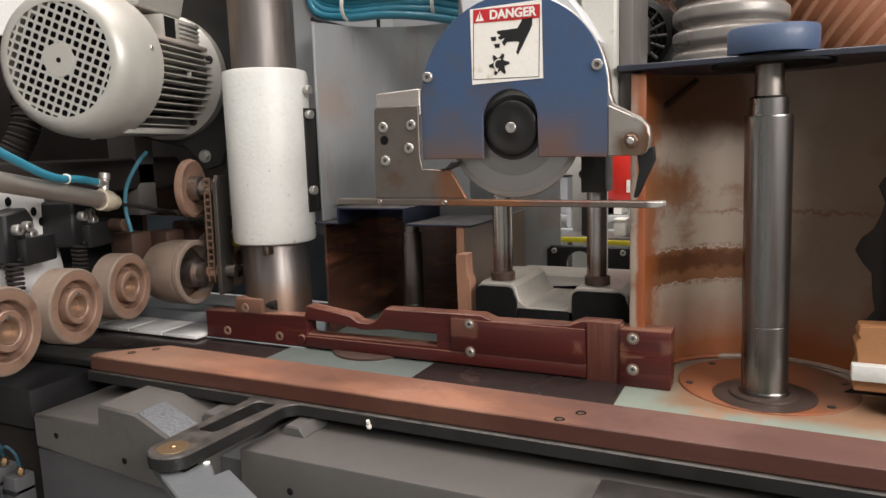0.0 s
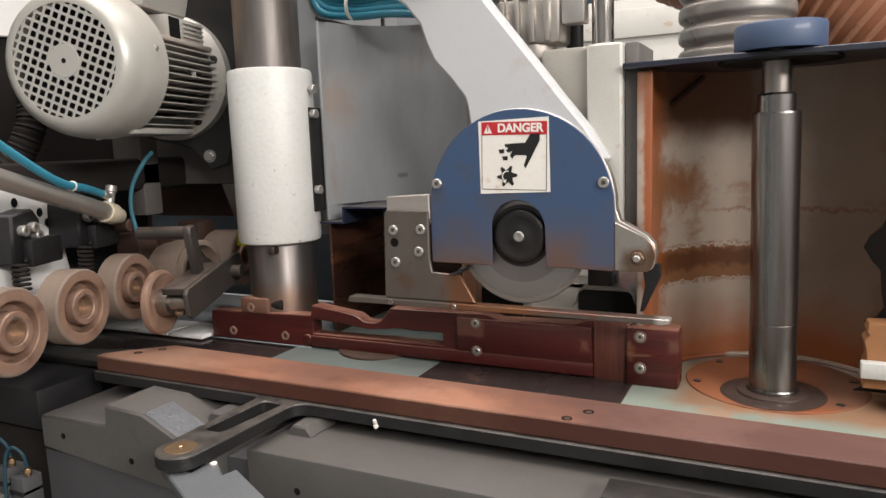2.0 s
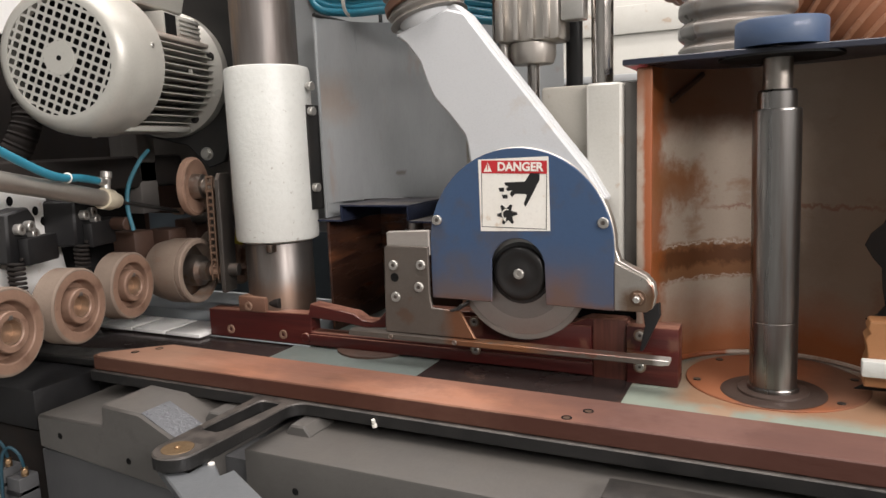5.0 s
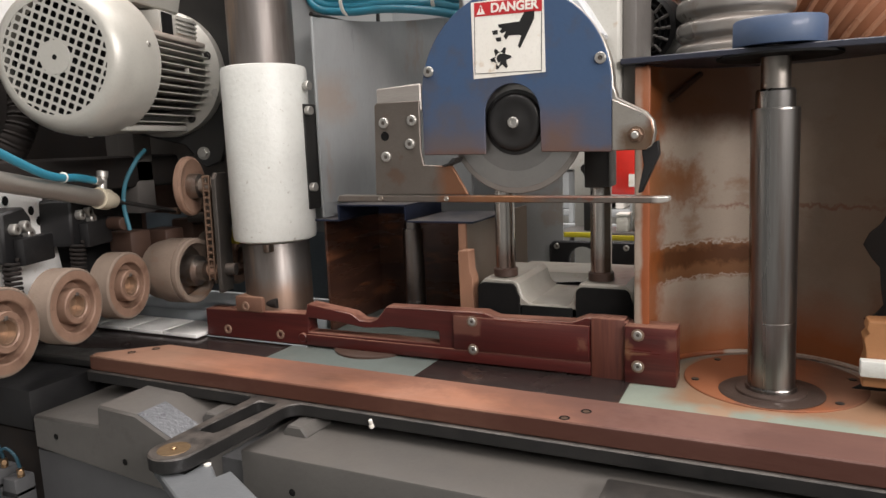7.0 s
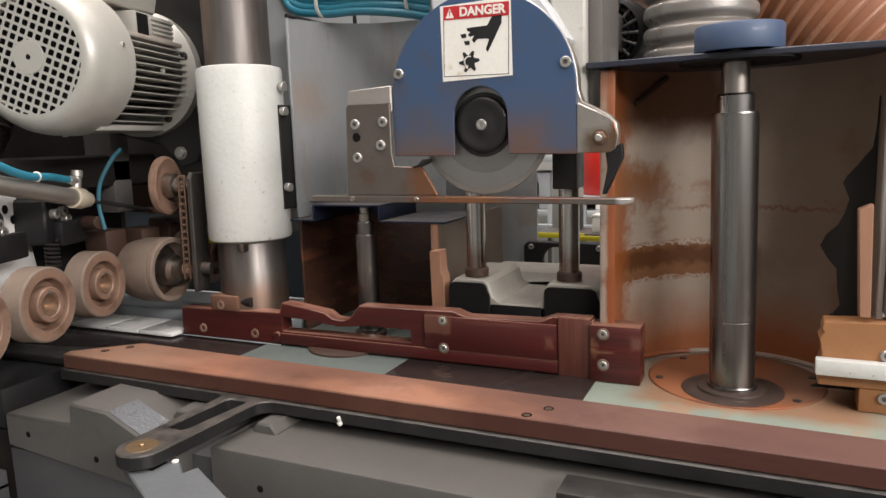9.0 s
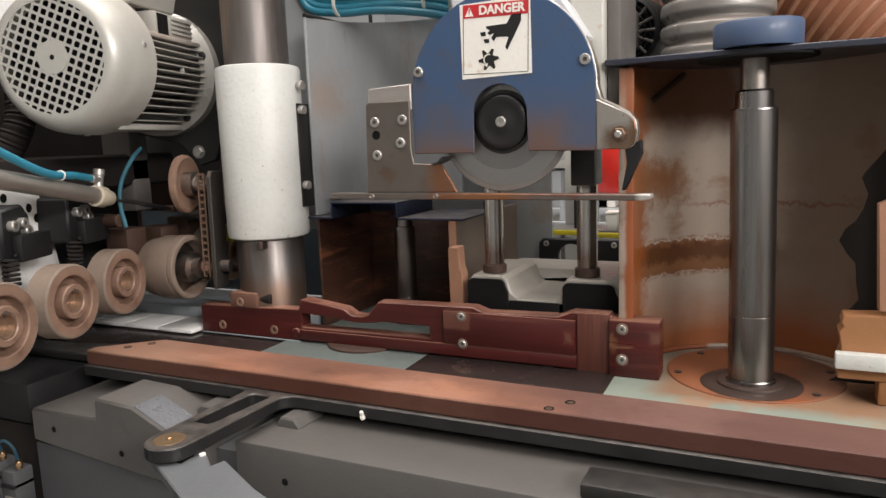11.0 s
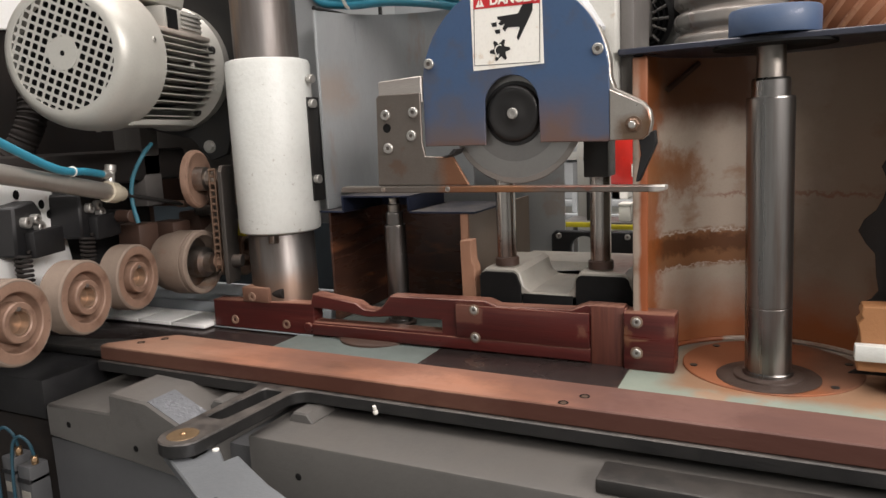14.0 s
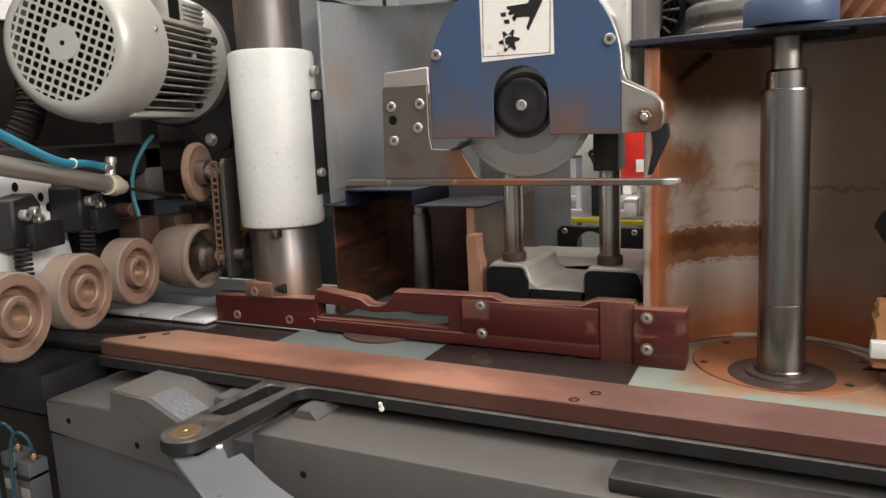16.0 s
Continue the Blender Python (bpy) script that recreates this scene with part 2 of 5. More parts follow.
M_INK = surf("label_black", (0.012, 0.012, 0.012), None, 0.4, bump=0.0)
M_RED = surf("red_enamel", (0.65, 0.03, 0.02), None, 0.35, coat=0.3)
M_BLOCKWOOD = surf("stained_wood_block", (0.32, 0.165, 0.10), (0.22, 0.11, 0.065), 0.65, scale=10, stretch=(4, 4, 0.6))
M_ORANGEBLK = surf("amber_phenolic_block", (0.32, 0.15, 0.06), (0.24, 0.10, 0.04), 0.55, scale=9)
M_BLADE = surf("spinning_blade", (0.30, 0.29, 0.28), (0.26, 0.25, 0.24), 0.42, 1.0, scale=4, bump=0.0)
M_HUB = surf("black_hub", (0.02, 0.02, 0.02), (0.035, 0.03, 0.028), 0.35, 0.4, scale=10, bump=0.0)
M_FLOOR = surf("hall_concrete", (0.22, 0.22, 0.21), (0.17, 0.17, 0.16), 0.6, scale=2)
M_WALL = surf("hall_wall_paint", (0.55, 0.57, 0.57), (0.50, 0.52, 0.52), 0.6, scale=1.5)
M_YELLOW = surf("yellow_paint", (0.6, 0.5, 0.02), None, 0.4)


# ---- mesh helpers ----
def part(name, bm, material, parent=None, label="", sharp=35):
    me = bpy.data.meshes.new(name)
    bmesh.ops.recalc_face_normals(bm, faces=bm.faces)
    for f in bm.faces:
        f.smooth = True
    bm.to_mesh(me)
    bm.free()
    me.set_sharp_from_angle(angle=radians(sharp))
    me.materials.append(material)
    ob = new(name, me)
    if parent:
        ob.parent = parent
    if label:
        ob["label"] = label
    return ob


def thing(name, label, category, group="", at=(0, 0, 0)):
    ob = new(name)
    ob.empty_display_size = 0.05
    ob.location = at
    return tagged(ob, label, category, group)


def box(bm, x0, x1, y0, y1, z0, z1, bevel=0.002, m=None):
    vs = bmesh.ops.create_cube(bm, size=1)["verts"]
    for v in vs:
        v.co = Vector(((x0 + x1) / 2 + v.co.x * (x1 - x0), (y0 + y1) / 2 + v.co.y * (y1 - y0), (z0 + z1) / 2 + v.co.z * (z1 - z0)))
    es = list({e for v in vs for e in v.link_edges})
    if bevel:
        r = bmesh.ops.bevel(bm, geom=es, offset=bevel, segments=2, affect="EDGES", profile=0.5)
        vs = list({v for f in r["faces"] for v in f.verts} | {v for v in vs if v.is_valid})
    if m is not None:
        bmesh.ops.transform(bm, matrix=m, verts=[v for v in vs if v.is_valid])
    return bm


def boxes(*rows, bevel=0.002):
    bm = bmesh.new()
    for r in rows:
        box(bm, *r, bevel=bevel)
    return bm


def axis_frame(p, d):
    """A matrix at p whose z axis points along d."""
    return Matrix.Translation(p) @ Vector(d).to_track_quat("Z", "Y").to_matrix().to_4x4()


def lathe(bm, profile, p=(0, 0, 0), d=(0, 0, 1), seg=40):
    """Turns rows of (radius, height) about the line through p along d."""
    m = axis_frame(p, d)
    rings = []
    for r, h in profile:
        if r < 1e-6:
            rings.append([bm.verts.new(m @ Vector((0, 0, h)))])
        else:
            rings.append([bm.verts.new(m @ Vector((r * math.cos(2 * math.pi * i / seg), r * math.sin(2 * math.pi * i / seg), h))) for i in range(seg)])
    for a, b in zip(rings, rings[1:]):
        for i in range(seg):
            j = (i + 1) % seg
            q = [a[i % len(a)], a[j % len(a)], b[j % len(b)], b[i % len(b)]]
            q = list(dict.fromkeys(q))
            if len(q) > 2:
                bm.faces.new(q)
    return bm


def rod(bm, p0, p1, r, seg=24, bevel=0.001, r2=None):
    p0, p1 = Vector(p0), Vector(p1)
    h, r2 = (p1 - p0).length, r if r2 is None else r2
    return lathe(bm, [(0, 0), (r - bevel, 0), (r, bevel), (r2, h - bevel), (r2 - bevel, h), (0, h)], p0, p1 - p0, seg)


def rods(*rows, seg=24, bevel=0.001):
    bm = bmesh.new()
    for r in rows:
        rod(bm, *r, seg=seg, bevel=bevel)
    return bm


def prism(bm, outline, lo, hi, axis="y", holes=(), bevel=0.0015):
    """A plate with the given outline and holes, from lo to hi along an axis."""
    def at(u, v, w):
        return {"y": (u, w, v), "x": (w, u, v), "z": (u, v, w)}[axis]
    edges = []
    for loop in (outline, *holes):
        vs = [bm.verts.new(at(u, v, lo)) for u, v in loop]
        edges += [bm.edges.new((vs[i], vs[(i + 1) % len(vs)])) for i in range(len(vs))]
    faces = [g for g in bmesh.ops.triangle_fill(bm, edges=edges, use_beauty=True, use_dissolve=True)["geom"] if isinstance(g, bmesh.types.BMFace)]
    r = bmesh.ops.extrude_face_region(bm, geom=faces)
    vs = [g for g in r["geom"] if isinstance(g, bmesh.types.BMVert)]
    off = Vector(at(0, 0, hi - lo))
    bmesh.ops.translate(bm, vec=off, verts=vs)
    bmesh.ops.recalc_face_normals(bm, faces=bm.faces)
    if bevel:
        es = [e for e in bm.edges if len(e.link_faces) == 2 and e.calc_face_angle(0) > 0.9]
        bmesh.ops.bevel(bm, geom=es, offset=bevel, segments=1, affect="EDGES")
    return bm


def arc(cx, cz, r, a0, a1, n=16):
    return [(cx + r * math.cos(radians(a0 + (a1 - a0) * i / n)), cz + r * math.sin(radians(a0 + (a1 - a0) * i / n))) for i in range(n + 1)]


def smooth_line(points, n=8):
    """A Catmull-Rom line through the points."""
    pts = [Vector(p) for p in points]
    pts = [pts[0] * 2 - pts[1]] + pts + [pts[-1] * 2 - pts[-2]]
    out = []
    for a, b, c, d in zip(pts, pts[1:], pts[2:], pts[3:]):
        for i in range(n):
            t = i / n
            out.append(0.5 * ((2 * b) + (c - a) * t + (2 * a - 5 * b + 4 * c - d) * t * t + (3 * b - a - 3 * c + d) * t ** 3))
    return out + [pts[-2]]


def sweep(bm, line, radius, seg=14, cap=True):
    """A round hose along a line; radius may be a function of the distance run."""
    rings, run, up = [], 0.0, None
    for i, p in enumerate(line):
        d = (line[min(i + 1, len(line) - 1)] - line[max(i - 1, 0)]).normalized()
        if i:
            run += (p - line[i - 1]).length
        up = d.orthogonal() if up is None else (up - d * up.dot(d))
        up.normalize()
        side = d.cross(up)
        r = radius(run) if callable(radius) else radius
        rings.append([bm.verts.new(p + (up * math.cos(2 * math.pi * k / seg) + side * math.sin(2 * math.pi * k / seg)) * r) for k in range(seg)])
    for a, b in zip(rings, rings[1:]):
        for k in range(seg):
            bm.faces.new((a[k], a[(k + 1) % seg], b[(k + 1) % seg], b[k]))
    if cap:
        bm.faces.new(rings[0])
        bm.faces.new(rings[-1])
    return bm


def corrugated(line_points, r, pitch, depth, n=60, seg=36):
    return sweep(bmesh.new(), smooth_line(line_points, n), lambda s: r + depth * (0.5 + 0.5 * math.cos(2 * math.pi * s / pitch)), seg)


def socket_bolt(parent, p, d, r=0.0065, name="bolt"):
    """A socket-head screw standing at p, its head towards d."""
    bm = lathe(bmesh.new(), [(0, -0.002), (r, -0.002), (r, r * 0.35), (r * 0.86, r * 0.5), (r * 0.45, r * 0.5), (r * 0.42, r * 0.28), (0, r * 0.28)], p, d, 20)
    ob = part(name, bm, M_BOLT, parent)
    if parent.parent is None:
        part("socket", lathe(bmesh.new(), [(0, r * 0.30), (r * 0.40, r * 0.30), (r * 0.41, r * 0.42)], p, d, 6), M_SOCKET, ob)
    return ob


def hex_bolt(parent, p, d, r=0.008, name="bolt", material=None):
    bm = lathe(bmesh.new(), [(0, 0), (r * 1.25, 0), (r * 1.25, 0.0015), (r * 0.6, 0.0016)], p, d, 20)
    lathe(bm, [(r, 0.0012), (r, r * 0.75), (r * 0.85, r * 0.85), (0, r * 0.85)], p, d, 6)
    return part(name, bm, material or M_BOLT, parent, sharp=20)

# ---- setting ----
def build_hall():
    bm = boxes((-4, 4, -4, 5, -0.95, -0.9), bevel=0)
    tagged(part("floor", bm, M_FLOOR), "grey concrete workshop floor", "floor", kind="structure")
    for n, b in (("wall_north", (-4, 4, 4.0, 4.1, -0.9, 2.7)), ("wall_south", (-4, 4, -4.1, -4.0, -0.9, 2.7)),
                 ("wall_east", (4.0, 4.1, -4, 4, -0.9, 2.7)), ("wall_west", (-4.1, -4.0, -4, 4, -0.9, 2.7))):
        tagged(part(n, boxes(b, bevel=0), M_WALL), "pale painted workshop wall", "wall", kind="structure")
    tagged(part("ceiling", boxes((-4.1, 4.1, -4.1, 4.1, 2.7, 2.8), bevel=0), M_WALL), "pale workshop ceiling", "ceiling", kind="structure")


def build_table():
    t = thing("machine_table", "pale green painted steel machine table, dusty", "machine table")
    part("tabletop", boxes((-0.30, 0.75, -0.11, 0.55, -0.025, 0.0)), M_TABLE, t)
    part("dark_insert", boxes((-0.055, 0.205, -0.09, 0.004, -0.004, 0.0015), bevel=0.0005), M_DARKPLATE, t, "dark steel wear plate let into the table")
    part("left_bed", boxes((-0.95, -0.302, -0.11, 0.06, -0.025, -0.003)), M_DARKPLATE, t, "dark steel bed plate")
    part("rear_bed", boxes((-1.2, -0.302, 0.11, 0.55, -0.03, -0.006)), M_GREY, t)
    # round inserts under the spindles
    for x, y, r in ((0.360, 0.056, 0.100),):
        part("round_insert", lathe(bmesh.new(), [(0, 0.0), (r, 0.0), (r, 0.0012), (r - 0.001, 0.002), (0, 0.002)], (x, y, 0), seg=64), M_RUSTDISC, t, "rust-stained round steel insert")
    part("small_insert", lathe(bmesh.new(), [(0, 0.0), (0.060, 0.0), (0.060, 0.003), (0.058, 0.004), (0, 0.004)], (-0.172, 0.030, 0), seg=56), M_RUSTDARK, t, "brown stained round insert")
    c = (0.360, 0.056)
    for i in range(6):
        a = radians(60 * i + 18)
        part("insert_screw", lathe(bmesh.new(), [(0, 0.002), (0.0045, 0.002), (0.0045, 0.0030), (0.002, 0.0030), (0, 0.0026)], (c[0] + 0.089 * math.cos(a), c[1] + 0.089 * math.sin(a), 0), seg=14), M_BLACKSTEEL, t)
    return t


def build_feed_track():
    t = thing("feed_track", "row of pale steel feed slats beside a grey rail", "feed track")
    for i in range(9):
        x = -0.474 - i * 0.076
        part("slat", boxes((x - 0.0725, x, -0.020, 0.054, 0.0, 0.006), bevel=0.001), M_GREYSLAT, t)
    part("rail", boxes((-1.2, -0.30, 0.062, 0.120, -0.02, 0.022)), M_RAIL, t, "grey steel guide rail")
    return t


def build_bar():
    t = thing("front_bar", "long brown phenolic guide bar, dusty top, on a black steel strip", "guide bar")
    outline = [(-0.503, -0.191), (0.75, -0.193), (0.75, -0.135), (-0.432, -0.111), (-0.46, -0.135), (-0.505, -0.176)]
    part("bar", prism(bmesh.new(), outline, -0.0008, 0.020, "z"), M_BAR, t)
    for x, y in ((0.174, -0.184), (0.190, -0.160), (-0.455, -0.160), (-0.435, -0.135)):
        part("screw_hole", lathe(bmesh.new(), [(0.0036, 0.0203), (0.0048, 0.0205), (0.0052, 0.0206), (0.0056, 0.0202)], (x, y, 0), seg=18), M_DARKHOLE, t)
        part("screw_head", lathe(bmesh.new(), [(0, 0.0204), (0.0030, 0.0204), (0.0037, 0.0202)], (x + 0.0004, y - 0.0004, 0), seg=14), M_CHAIN, t)
    strip = [(-0.508, -0.194), (-0.222, -0.194)] + arc(-0.222, -0.206, 0.012, 90, 0, 5)[1:] + [(-0.2115, -0.340)] + arc(-0.1850, -0.345, 0.0268, 170, 355, 12)[1:-1] + \
        [(-0.158, -0.330), (-0.153, -0.222)] + arc(-0.133, -0.216, 0.020, 180, 92, 6) + [(0.75, -0.196), (0.75, -0.13), (-0.49, -0.11)]
    slot = [(-0.200, -0.294), (-0.198, -0.299), (-0.178, -0.299), (-0.175, -0.294), (-0.166, -0.212), (-0.168, -0.206), (-0.192, -0.206), (-0.195, -0.212)]
    part("strip", prism(bmesh.new(), strip, -0.0165, -0.0010, "z", holes=[slot], bevel=0.0015), M_STRIP, t, "black steel strip with a slotted arm, edges worn bright")
    bush = part("bush", lathe(bmesh.new(), [(0, -0.003), (0.0165, -0.003), (0.0165, -0.0008), (0.016, -0.0003), (0.0, -0.0003)], (-0.186, -0.346, 0), seg=32), M_BUSH, t, "round brown brass bush")
    part("oil_nipple", lathe(bmesh.new(), [(0, -0.0003), (0.003, -0.0003), (0.003, 0.0007), (0.0015, 0.0016), (0, 0.0017)], (-0.186, -0.346, 0), seg=14), M_BRASS, bush, "bright brass nipple")
    part("grease_nipple", lathe(bmesh.new(), [(0, 0), (0.003, 0), (0.003, 0.003), (0.0018, 0.004), (0.0025, 0.007), (0.002, 0.010), (0, 0.0105)], (-0.043, -0.197, -0.016), (0, -0.3, 1), 12), M_PAPER, t)
    return t


def build_base():
    t = thing("machine_bed", "grey painted cast machine bed with a sloped shoulder", "machine bed")
    # front ledge with a raised stop at its end
    yb = -0.272
    ledge = [(-0.519, -0.039), (-0.395, -0.036), (-0.393, -0.009), (-0.327, -0.012), (-0.272, -0.036), (-0.215, -0.037), (-0.215, -0.11), (-0.519, -0.084)]
    part("shoulder", prism(bmesh.new(), ledge, yb, -0.10, "y", bevel=0.003), M_CASTING, t)
    part("worn_slope", prism(bmesh.new(), [(-0.3255, -0.0115), (-0.2715, -0.0352), (-0.2705, -0.0362), (-0.3255, -0.0145)], yb + 0.003, -0.225, "y", bevel=0), M_CASTSHINY, t, "worn shiny slope")
    part("ledge", boxes((-0.168, 0.9, yb, -0.10, -0.12, -0.030), bevel=0.003), M_CASTING, t)
    part("groove_floor", boxes((-0.2148, -0.1682, yb + 0.02, -0.10, -0.12, -0.055), bevel=0.0), M_LOWER, t)
    part("front_face", boxes((-0.522, 0.9, yb + 0.004, -0.1, -0.9, -0.088), bevel=0.002), M_LOWER, t, "dark grey lower casing")
    part("back_body", boxes((-1.3, 0.9, -0.1, 0.6, -0.9, -0.031), bevel=0.002), M_LOWER, t)
    part("lower_rail", boxes((0.225, 0.9, -0.262, -0.222, -0.0297, -0.0155), bevel=0.003), M_BLACKSTEEL, t, "black steel rail")
    for x, y, z in ((-0.252, -0.222, -0.0355), (-0.128, -0.222, -0.0345)):
        part("stop_block", prism(bmesh.new(), [(x - 0.02, z - 0.006), (x + 0.014, z - 0.006), (x + 0.014, z + 0.006), (x + 0.006, z + 0.016), (x - 0.013, z + 0.016), (x - 0.02, z + 0.008)], y, y + 0.05, "y", bevel=0.002), M_CASTING, t)
    for x, z in ((-0.475, -0.062), (-0.352, -0.076), (-0.10, -0.068)):
        part("tapped_hole", lathe(bmesh.new(), [(0, 0.0003), (0.0034, 0.0003), (0.0042, 0)], (x, yb - 0.0005, z), (0, -1, 0), 14), M_DARKHOLE, t)
    return t


def build_link_plate():
    t = thing("link_plate", "bent grey steel link plate under a brass pivot", "link plate")
    out = [(-0.221, -0.338), (-0.172, -0.332), (-0.150, -0.332), (-0.129, -0.349), (-0.124, -0.334), (-0.056, -0.371), (-0.014, -0.389), (-0.057, -0.438), (-0.127, -0.400), (-0.205, -0.357)]
    part("plate", prism(bmesh.new(), out, -0.029, -0.0185, "z", bevel=0.0015), M_LINK, t)
    part("pin", rods(((-0.186, -0.346, -0.0185), (-0.186, -0.346, -0.0035), 0.012)), M_STEEL, t)
    part("bright_screw", lathe(bmesh.new(), [(0, 0.0), (0.0036, 0), (0.0036, 0.002), (0, 0.0032)], (-0.1545, -0.334, -0.0190), seg=16), M_PAPER, t, "white screw head")
    part("slot", boxes((-0.168, -0.161, -0.358, -0.338, -0.0190, -0.0182), bevel=0), M_DARKHOLE, t)
    return t


def build_guide():
    t = thing("guide_fence", "dark red phenolic guide fence with screws and cut-outs, dusty", "guide fence")
    outline = [(-0.468, 0.0015), (0.200, 0.0015), (0.200, 0.0735), (0.160, 0.0752), (0.150, 0.076), (0.132, 0.0685), (0.031, 0.0665), (0.014, 0.0725), (-0.133, 0.0705), (-0.143, 0.058)] + \
        [(-0.150, 0.0505), (-0.160, 0.047), (-0.178, 0.0475), (-0.192, 0.056), (-0.268, 0.066), (-0.272, 0.050), (-0.349, 0.0485), (-0.468, 0.0455)]
    slot = [(-0.268, 0.0225), (-0.052, 0.0240), (-0.052, 0.0415), (-0.125, 0.0420), (-0.142, 0.0395), (-0.172, 0.0370), (-0.215, 0.0420), (-0.268, 0.0445)]
    part("fence_body", prism(bmesh.new(), outline, 0.0, 0.024, "y", holes=[slot], bevel=0.0012), M_GUIDE, t)
    part("face_rail", boxes((-0.27, 0.156, -0.004, -0.0005, 0.004, 0.020), bevel=0.0008), M_GUIDE, t)
    part("mid_plate", boxes((-0.028, 0.155, -0.005, -0.0004, 0.0205, 0.066), bevel=0.0008), M_GUIDE, t)
    part("upright", boxes((0.1565, 0.1975, -0.002, 0.022, 0.0005, 0.0765), bevel=0.0015), M_GUIDELIGHT, t, "reddish brown worn upright")
    part("end_block", boxes((0.198, 0.258, -0.008, 0.026, 0.0005, 0.0715), bevel=0.002), M_GUIDE, t)
    part("clamp_block", boxes((-0.403, -0.350, -0.003, 0.035, 0.0462, 0.0705), bevel=0.003), M_DUSTBLOCK, t, "dusty brown clamp block")
    part("clamp_rod", rods(((-0.351, 0.012, 0.0600), (-0.331, 0.012, 0.0600), 0.0080)), M_MATTBLACK, t)
    for x, z, y in ((-0.0005, 0.0605, -0.005), (0.0, 0.0225, -0.005), (0.214, 0.061, -0.008), (0.214, 0.0225, -0.008)):
        part("washer", lathe(bmesh.new(), [(0, 0), (0.0075, 0), (0.0073, 0.0006), (0.0052, 0.0008)], (x, y, z), (0, -1, 0), 24), M_WASHER, t)
        socket_bolt(t, (x, y + 0.0005, z), (0, -1, 0), 0.0052)
    for x, z in ((-0.424, 0.0148), (-0.321, 0.0146), (-0.382, 0.0555)):
        part("bushing", lathe(bmesh.new(), [(0.0035, -0.001), (0.0035, 0.0012), (0.0068, 0.0012), (0.0072, -0.001)], (x, -0.0005 if z < 0.03 else -0.0035, z), (0, -1, 0), 20), M_WHEELFACE, t, "worn bronze bushing")
    part("foot_strip", boxes((-0.468, -0.272, -0.0035, -0.0005, 0.0, 0.0016), bevel=0.0004), M_RAIL, t, "thin grey steel foot strip")
    part("round_boss", rods(((-0.278, 0.001, 0.014), (-0.278, -0.004, 0.014), 0.007)), M_GUIDE, t)
    return t


def build_spindle(name, label, x, y, r, top=0.3185, neck_top=0.41, flange=2.25, lean=0.0):
    t = thing(name, label, "spindle", at=(x, y, 0))
    t.rotation_euler[1] = radians(lean)
    part("flange", lathe(bmesh.new(), [(0, 0.0021), (r * flange, 0.0021), (r * flange, 0.0030), (r * flange - 0.001, 0.0036), (r * 1.52, 0.0040), (r * 1.5, 0.0062), (r * 1.42, 0.0072), (0, 0.0072)], seg=64), M_FLANGE, t, "dark brown steel flange")
    h, g = top, top * 0.272
    shaft = [(0, 0.007), (r * 1.10, 0.0072), (r * 1.10, 0.0105), (r * 1.08, 0.0115), (r, 0.0116), (r, 0.013), (r, g - 0.0022), (r, g - 0.001), (r * 0.986, g - 0.0004), (r * 0.986, g + 0.0004), (r, g + 0.001), (r, g + 0.0022), (r, h - 0.003), (r, h - 0.0016), (r * 0.972, h), (r * 0.78, h), (0, h)]
    part("shaft", lathe(bmesh.new(), shaft, seg=64), M_CHROME, t, "ground steel shaft", sharp=25)
    part("collar", lathe(bmesh.new(), [(0, h), (r * 0.80, h), (r * 0.80, h + 0.001), (r * 0.80, h + 0.0165), (r * 0.80, h + 0.0175), (r * 0.74, h + 0.020), (0, h + 0.020)], seg=48), M_CHROME, t, sharp=25)
    part("neck", lathe(bmesh.new(), [(0, h + 0.02), (r * 0.60, h + 0.02), (r * 0.60, neck_top - 0.01), (r * 0.5, neck_top - 0.009), (r * 0.5, neck_top), (0, neck_top)], seg=36), M_STEEL, t)
    return t


def build_right_guard():
    t = thing("spindle_guard", "curved sheet guard with rust stains and peeling paint", "guard")
    cx, cy, R, th = 0.358, 0.020, 0.141, 0.003
    bm = bmesh.new()
    ring = [(cx + R * math.cos(radians(a)), cy + R * math.sin(radians(a))) for a in range(182, -4, -4)]
    inner = [(cx + (R - th) * math.cos(radians(a)), cy + (R - th) * math.sin(radians(a))) for a in range(-2, 184, 4)]
    prism(bm, ring + inner, 0.004, 0.3743, "z", bevel=0)
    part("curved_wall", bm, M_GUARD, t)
    part("edge_flange", boxes((0.2068, 0.2245, 0.006, 0.0118, 0.004, 0.372), bevel=0.002), M_EDGE, t, "cream edge flange with orange rust")
    part("right_flange", boxes((0.4965, 0.503, 0.006, 0.0165, 0.004, 0.372), bevel=0.002), M_CREAM, t, "pale cream edge flange")
    part("outer_flange", boxes((0.2072, 0.2160, 0.0125, 0.10, 0.004, 0.372), bevel=0.002), M_CLAY, t, "cream painted outer flange")
    part("weld_bead", sweep(bmesh.new(), [Vector((cx + (R - 0.006) * math.cos(radians(a)), cy + (R - 0.006) * math.sin(radians(a)), 0.0055)) for a in range(178, 20, -6)], 0.0035, 8), M_EDGE, t)
    part("brace", rods(((0.236, 0.075, 0.335), (0.268, 0.118, 0.368), 0.0035)), M_RUSTDARK, t)
    return t


def build_right_shelf():
    t = thing("guard_top_plate", "dark blue steel top plate over the guard", "top plate")
    out = [(0.192, -0.002), (0.30, -0.012), (0.42, -0.014), (0.62, -0.002), (0.62, 0.175), (0.40, 0.175), (0.375, 0.24), (0.25, 0.24), (0.245, 0.15), (0.192, 0.10)]
    part("plate", prism(bmesh.new(), out, 0.3745, 0.3815, "z", bevel=0.001), M_SHELF, t)
    return t


